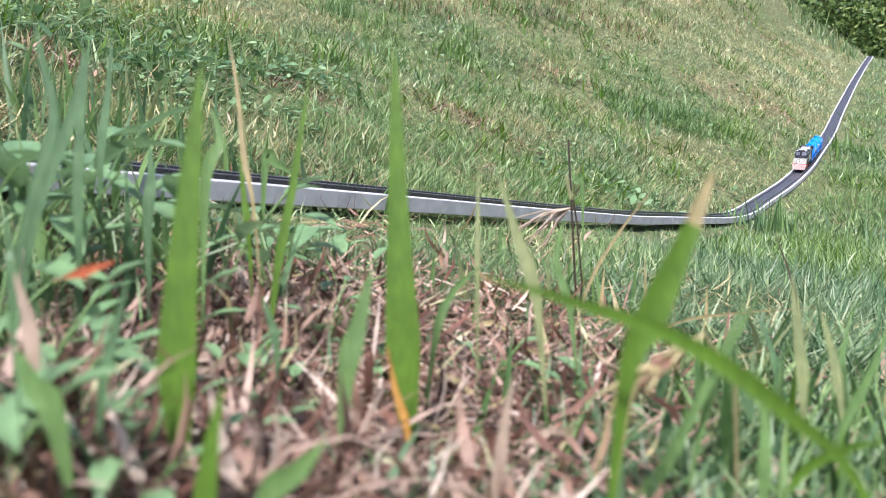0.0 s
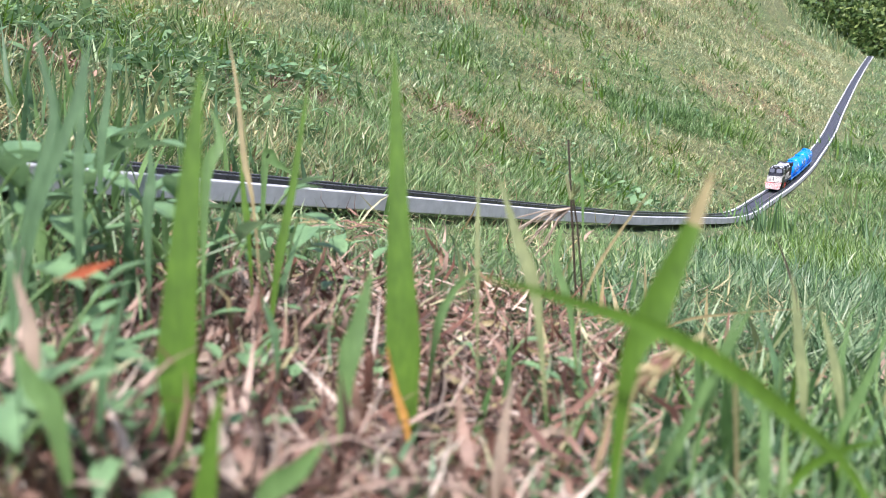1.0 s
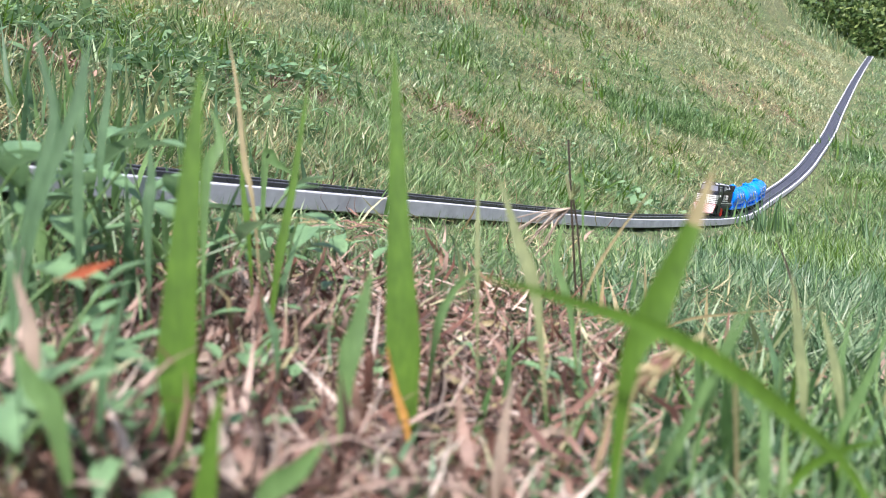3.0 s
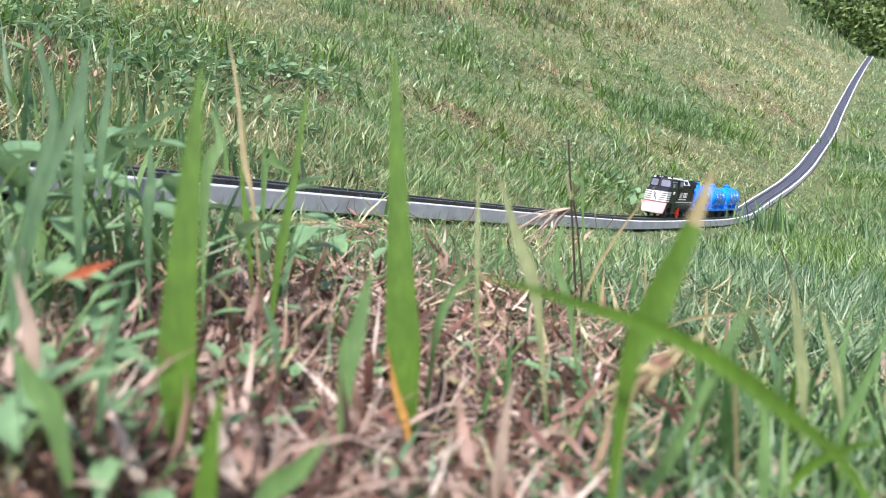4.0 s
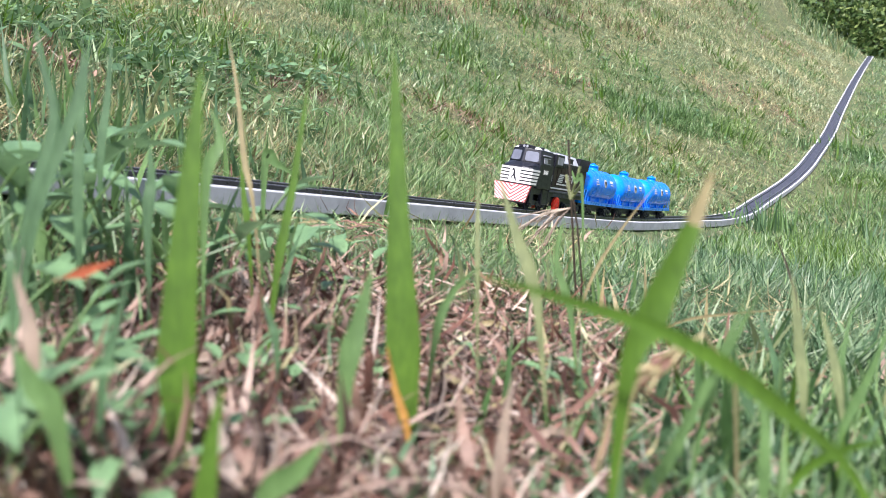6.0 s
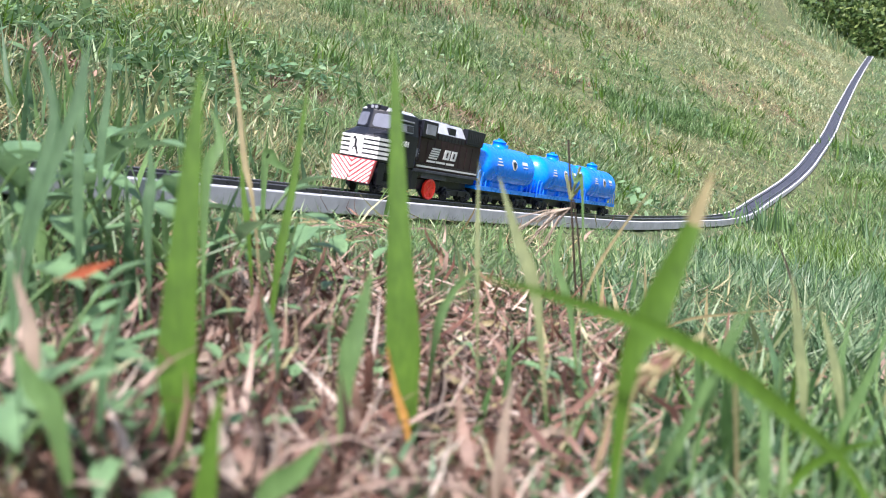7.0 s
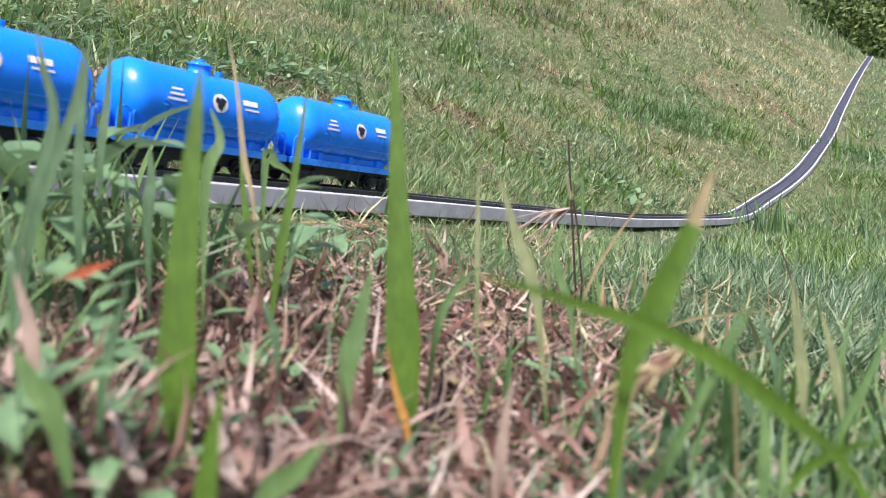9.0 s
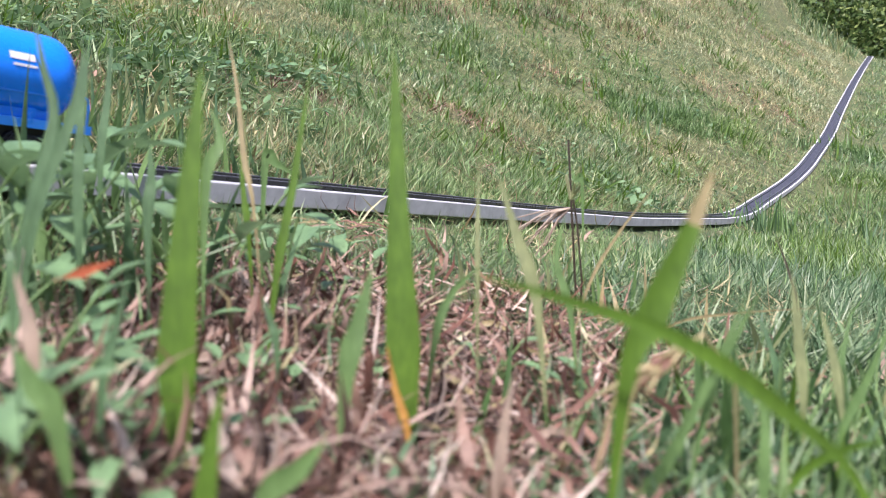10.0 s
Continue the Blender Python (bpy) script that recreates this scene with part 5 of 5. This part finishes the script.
def build_tank():
    ob = tagged(new("toy_tank_car"), "glossy blue plastic toy tank wagon with white markings", "toy wagon", "blue tank wagons")
    R, C, L = 0.0288, 0.0520, 0.0805
    prof = [(-L, 0.0004)]
    for k in range(1, 9):
        a = math.pi / 2 * k / 8
        prof.append((-L + 0.019 * (1 - math.cos(a)), R * math.sin(a)))
    prof += [(-0.0575, R), (-0.03, R), (0.0, R), (0.03, R), (0.0575, R)]
    prof += [(-a, r) for a, r in prof[8::-1]]
    body = smooth(part("tank", turned("x", prof, (0, 0, C), 40), BLUE, ob, "glossy blue tank shell"))
    dome = smooth(part("dome", turned("z", ((0.072, 0.0125), (0.0795, 0.0105), (0.0805, 0.0092), (0.0858, 0.0088), (0.0860, 0.0098), (0.0872, 0.0098), (0.0876, 0.0085), (0.0893, 0.006), (0.0900, 0.0005)), (0, 0, 0), 24), BLUE, ob))
    part("hatch", turned("z", ((0.0893, 0.0032), (0.0912, 0.0032), (0.0916, 0.002)), (0, 0, 0), 12), BLUE, dome)
    part("valve", turned("z", ((0.078, 0.003), (0.0845, 0.003), (0.085, 0.002)), (-0.020, 0, 0), 12), BLUE, body)
    part("frame", block(-0.0865, 0.0865, -0.0235, 0.0235, 0.0195, 0.0240, bevel=0.0008), BLUE, ob)
    part("cradle", block(-0.0600, 0.0600, -0.0195, 0.0195, 0.0235, 0.0350, bevel=0.002), BLUE, ob)
    for s in (-1, 1):
        part("frame_lip", block(-0.0865, 0.0865, s * 0.0240 - 0.0008, s * 0.0240 + 0.0008, 0.0190, 0.0250, bevel=0.0004), BLUEEDGE, ob, "paler blue frame edge")
        for x in (-0.045, 0.0, 0.045):                   # cradles
            part("saddle", block(x - 0.003, x + 0.003, s * 0.016 - 0.007, s * 0.016 + 0.007, 0.0238, 0.0320, bevel=0.0006), BLUE, ob)
        # seam line along the tank's lower side
        a = radians(-22)
        part("seam", rod(bmesh.new(), [(-0.056, s * R * math.cos(a), C + R * math.sin(a)), (0.052, s * R * math.cos(a), C + R * math.sin(a))], 0.0006, 5), BLUEEDGE, body)
        # end rails: a pair of arches on each platform
        for e in (-1, 1):
            bm = bmesh.new()
            for x0, x1 in ((0.061, 0.071), (0.0735, 0.0835)):
                pts = [(e * x0, s * 0.0232, 0.0235)] + [(e * ((x0 + x1) / 2 - (x1 - x0) / 2 * math.cos(w)), s * 0.0232, 0.0395 + 0.005 * math.sin(w)) for w in np.linspace(0, math.pi, 7)] + [(e * x1, s * 0.0232, 0.0235)]
                rod(bm, pts, 0.0008, 5)
            part("end_rail", bm, BLUEEDGE, ob, "pale blue moulded rail")
        # moulded loops on the shell near its front end
        for r0 in (0.0050, 0.0085):
            loop = []
            for w in np.linspace(-math.pi / 2, math.pi / 2, 9):
                x, h = 0.050 - r0 * math.cos(w), 0.0020 + r0 * 1.05 * math.sin(w) - 0.009
                g = math.asin(max(-0.98, min(0.98, h / R)))
                loop.append((x, s * (R + 0.0003) * math.cos(g), C + R * math.sin(g)))
            part("moulded_loop", rod(bmesh.new(), loop, 0.0005, 4), BLUEEDGE, body, "pale blue moulded loop")
        # markings, laid on the curved shell
        def on_shell(x0, x1, a0, a1, mat, name, label, n=4):
            bm = bmesh.new()
            rows = []
            for i in range(n + 1):
                w = radians(a0 + (a1 - a0) * i / n)
                rows.append([bm.verts.new((x, s * (R + 0.0004) * math.cos(w), C + (R + 0.0004) * math.sin(w))) for x in (x0, x1)])
            for p, q in zip(rows, rows[1:]):
                bm.faces.new((p[0], p[1], q[1], q[0]) if s < 0 else (p[1], p[0], q[0], q[1]))
            return part(name, bm, mat, body, label)
        d = 1 if s > 0 else -1                            # reads from the left on either side
        for k, (w0, w1) in enumerate(((0.034, 0.044), (0.033, 0.046), (0.031, 0.048))):
            on_shell(*sorted((d * w0, d * w1)), 25 - 8 * k - 3.4, 25 - 8 * k, WHITE, "marking", "white printed bar", 1)
        on_shell(*sorted((d * -0.026, d * -0.042)), 18, 27, WHITE, "marking", "white printed block", 2)
        on_shell(*sorted((d * -0.028, d * -0.043)), 10, 13, WHITE, "marking", "white printed bar", 1)
        for mat, r0, r1, nm, lb, lift in ((WHITE, 0.0, 0.0076, "emblem", "round white emblem", 0.0004), (BLACK, 0.0, 0.0048, "emblem_core", "dark centre of the emblem", 0.0008)):
            bm = bmesh.new()
            mid = bm.verts.new((-0.002 * d, s * (R + lift) * math.cos(radians(14)), C + (R + lift) * math.sin(radians(14))))
            ring = []
            for k in range(18):
                w = 2 * math.pi * k / 18
                rr = r1 * (1 if mat is WHITE else 1 + 0.22 * math.sin(3 * w) + 0.16 * math.sin(7 * w + 1))
                t = radians(14) + rr * math.sin(w) / R
                ring.append(bm.verts.new((-0.002 * d + rr * math.cos(w), s * (R + lift) * math.cos(t), C + (R + lift) * math.sin(t))))
            for k in range(18):
                f = (mid, ring[k], ring[(k + 1) % 18])
                bm.faces.new(f if s < 0 else f[::-1])
            part(nm, bm, mat, body, lb)
    part("underframe", block(-0.076, 0.076, -0.0125, 0.0125, 0.0085, 0.0198, bevel=0.001), BLACK, ob)
    for x in (-0.090, 0.090):
        part("coupler", block(x - 0.006, x + 0.006, -0.0025, 0.0025, 0.0145, 0.0185, bevel=0.0008), BLACK, ob)
    for c in (-0.052, 0.052):
        bogie(ob, c, 0.021, (c - 0.012, c + 0.012), 0.0080)
        for x in (c - 0.012, c + 0.012):
            for y in (-0.0155, 0.0155):
                wheel(ob, x, y, 0.0080, BLACK)
    return ob


loco, drivers = build_loco()
tank = build_tank()
wagons = [tank, copy_thing(tank, Matrix()), copy_thing(tank, Matrix())]

# seconds and the key of the track at which the nose stands
NOSE = np.array(((0.0, 3.227), (0.5, 2.979), (1.0, 2.719), (1.5, 2.435), (2.0, 2.158), (2.5, 1.952), (4.0, 1.382), (4.5, 1.252), (5.5, 0.899), (6.8, 0.407), (7.5, 0.173), (8.0, 0.012), (8.5, -0.157), (9.0, -0.331), (9.5, -0.509), (10.0, -0.699)))


def motions():
    times = np.linspace(0, 10, 41)
    nose = np.interp(spline(NOSE[:, 0], NOSE[:, 1], times), SPAN, ARC)
    for thing, behind in ((loco, 0.115), (wagons[0], 0.299), (wagons[1], 0.477), (wagons[2], 0.655)):
        walk(thing, [(float(t), rail_pose(float(a) + behind, t=float(t))) for t, a in zip(times, nose)])
    # the boards sink a little as the train comes over them
    for bed, a0, a1 in BEDS:
        if a1 < GIVE[0][0] or a0 > GIVE[-1][0]:
            continue
        here = rail_pose((a0 + a1) / 2, 0.01)
        side, mid = here.col[1].to_3d(), here.translation
        rows = []
        for t in np.linspace(0, 10, 21):
            front, rear = lift(a0, float(t)), lift(a1, float(t))
            tilt = Matrix.Rotation(-(front - rear) / (a1 - a0), 4, side)
            rows.append((float(t), Matrix.Translation(mid + Vector((0, 0, (front + rear) / 2))) @ tilt @ Matrix.Translation(-mid)))
        walk(bed, rows)
    # the driving wheels roll on the rails
    times = np.linspace(0, 10, 301)
    nose = np.interp(spline(NOSE[:, 0], NOSE[:, 1], times), SPAN, ARC)
    for w in drivers:
        place, r = w.location.copy(), w.location.z
        walk(w, [(float(t), Matrix.Translation(place) @ Matrix.Rotation(float(nose[0] - a) / r, 4, "Y")) for t, a in zip(times, nose)])


motions()
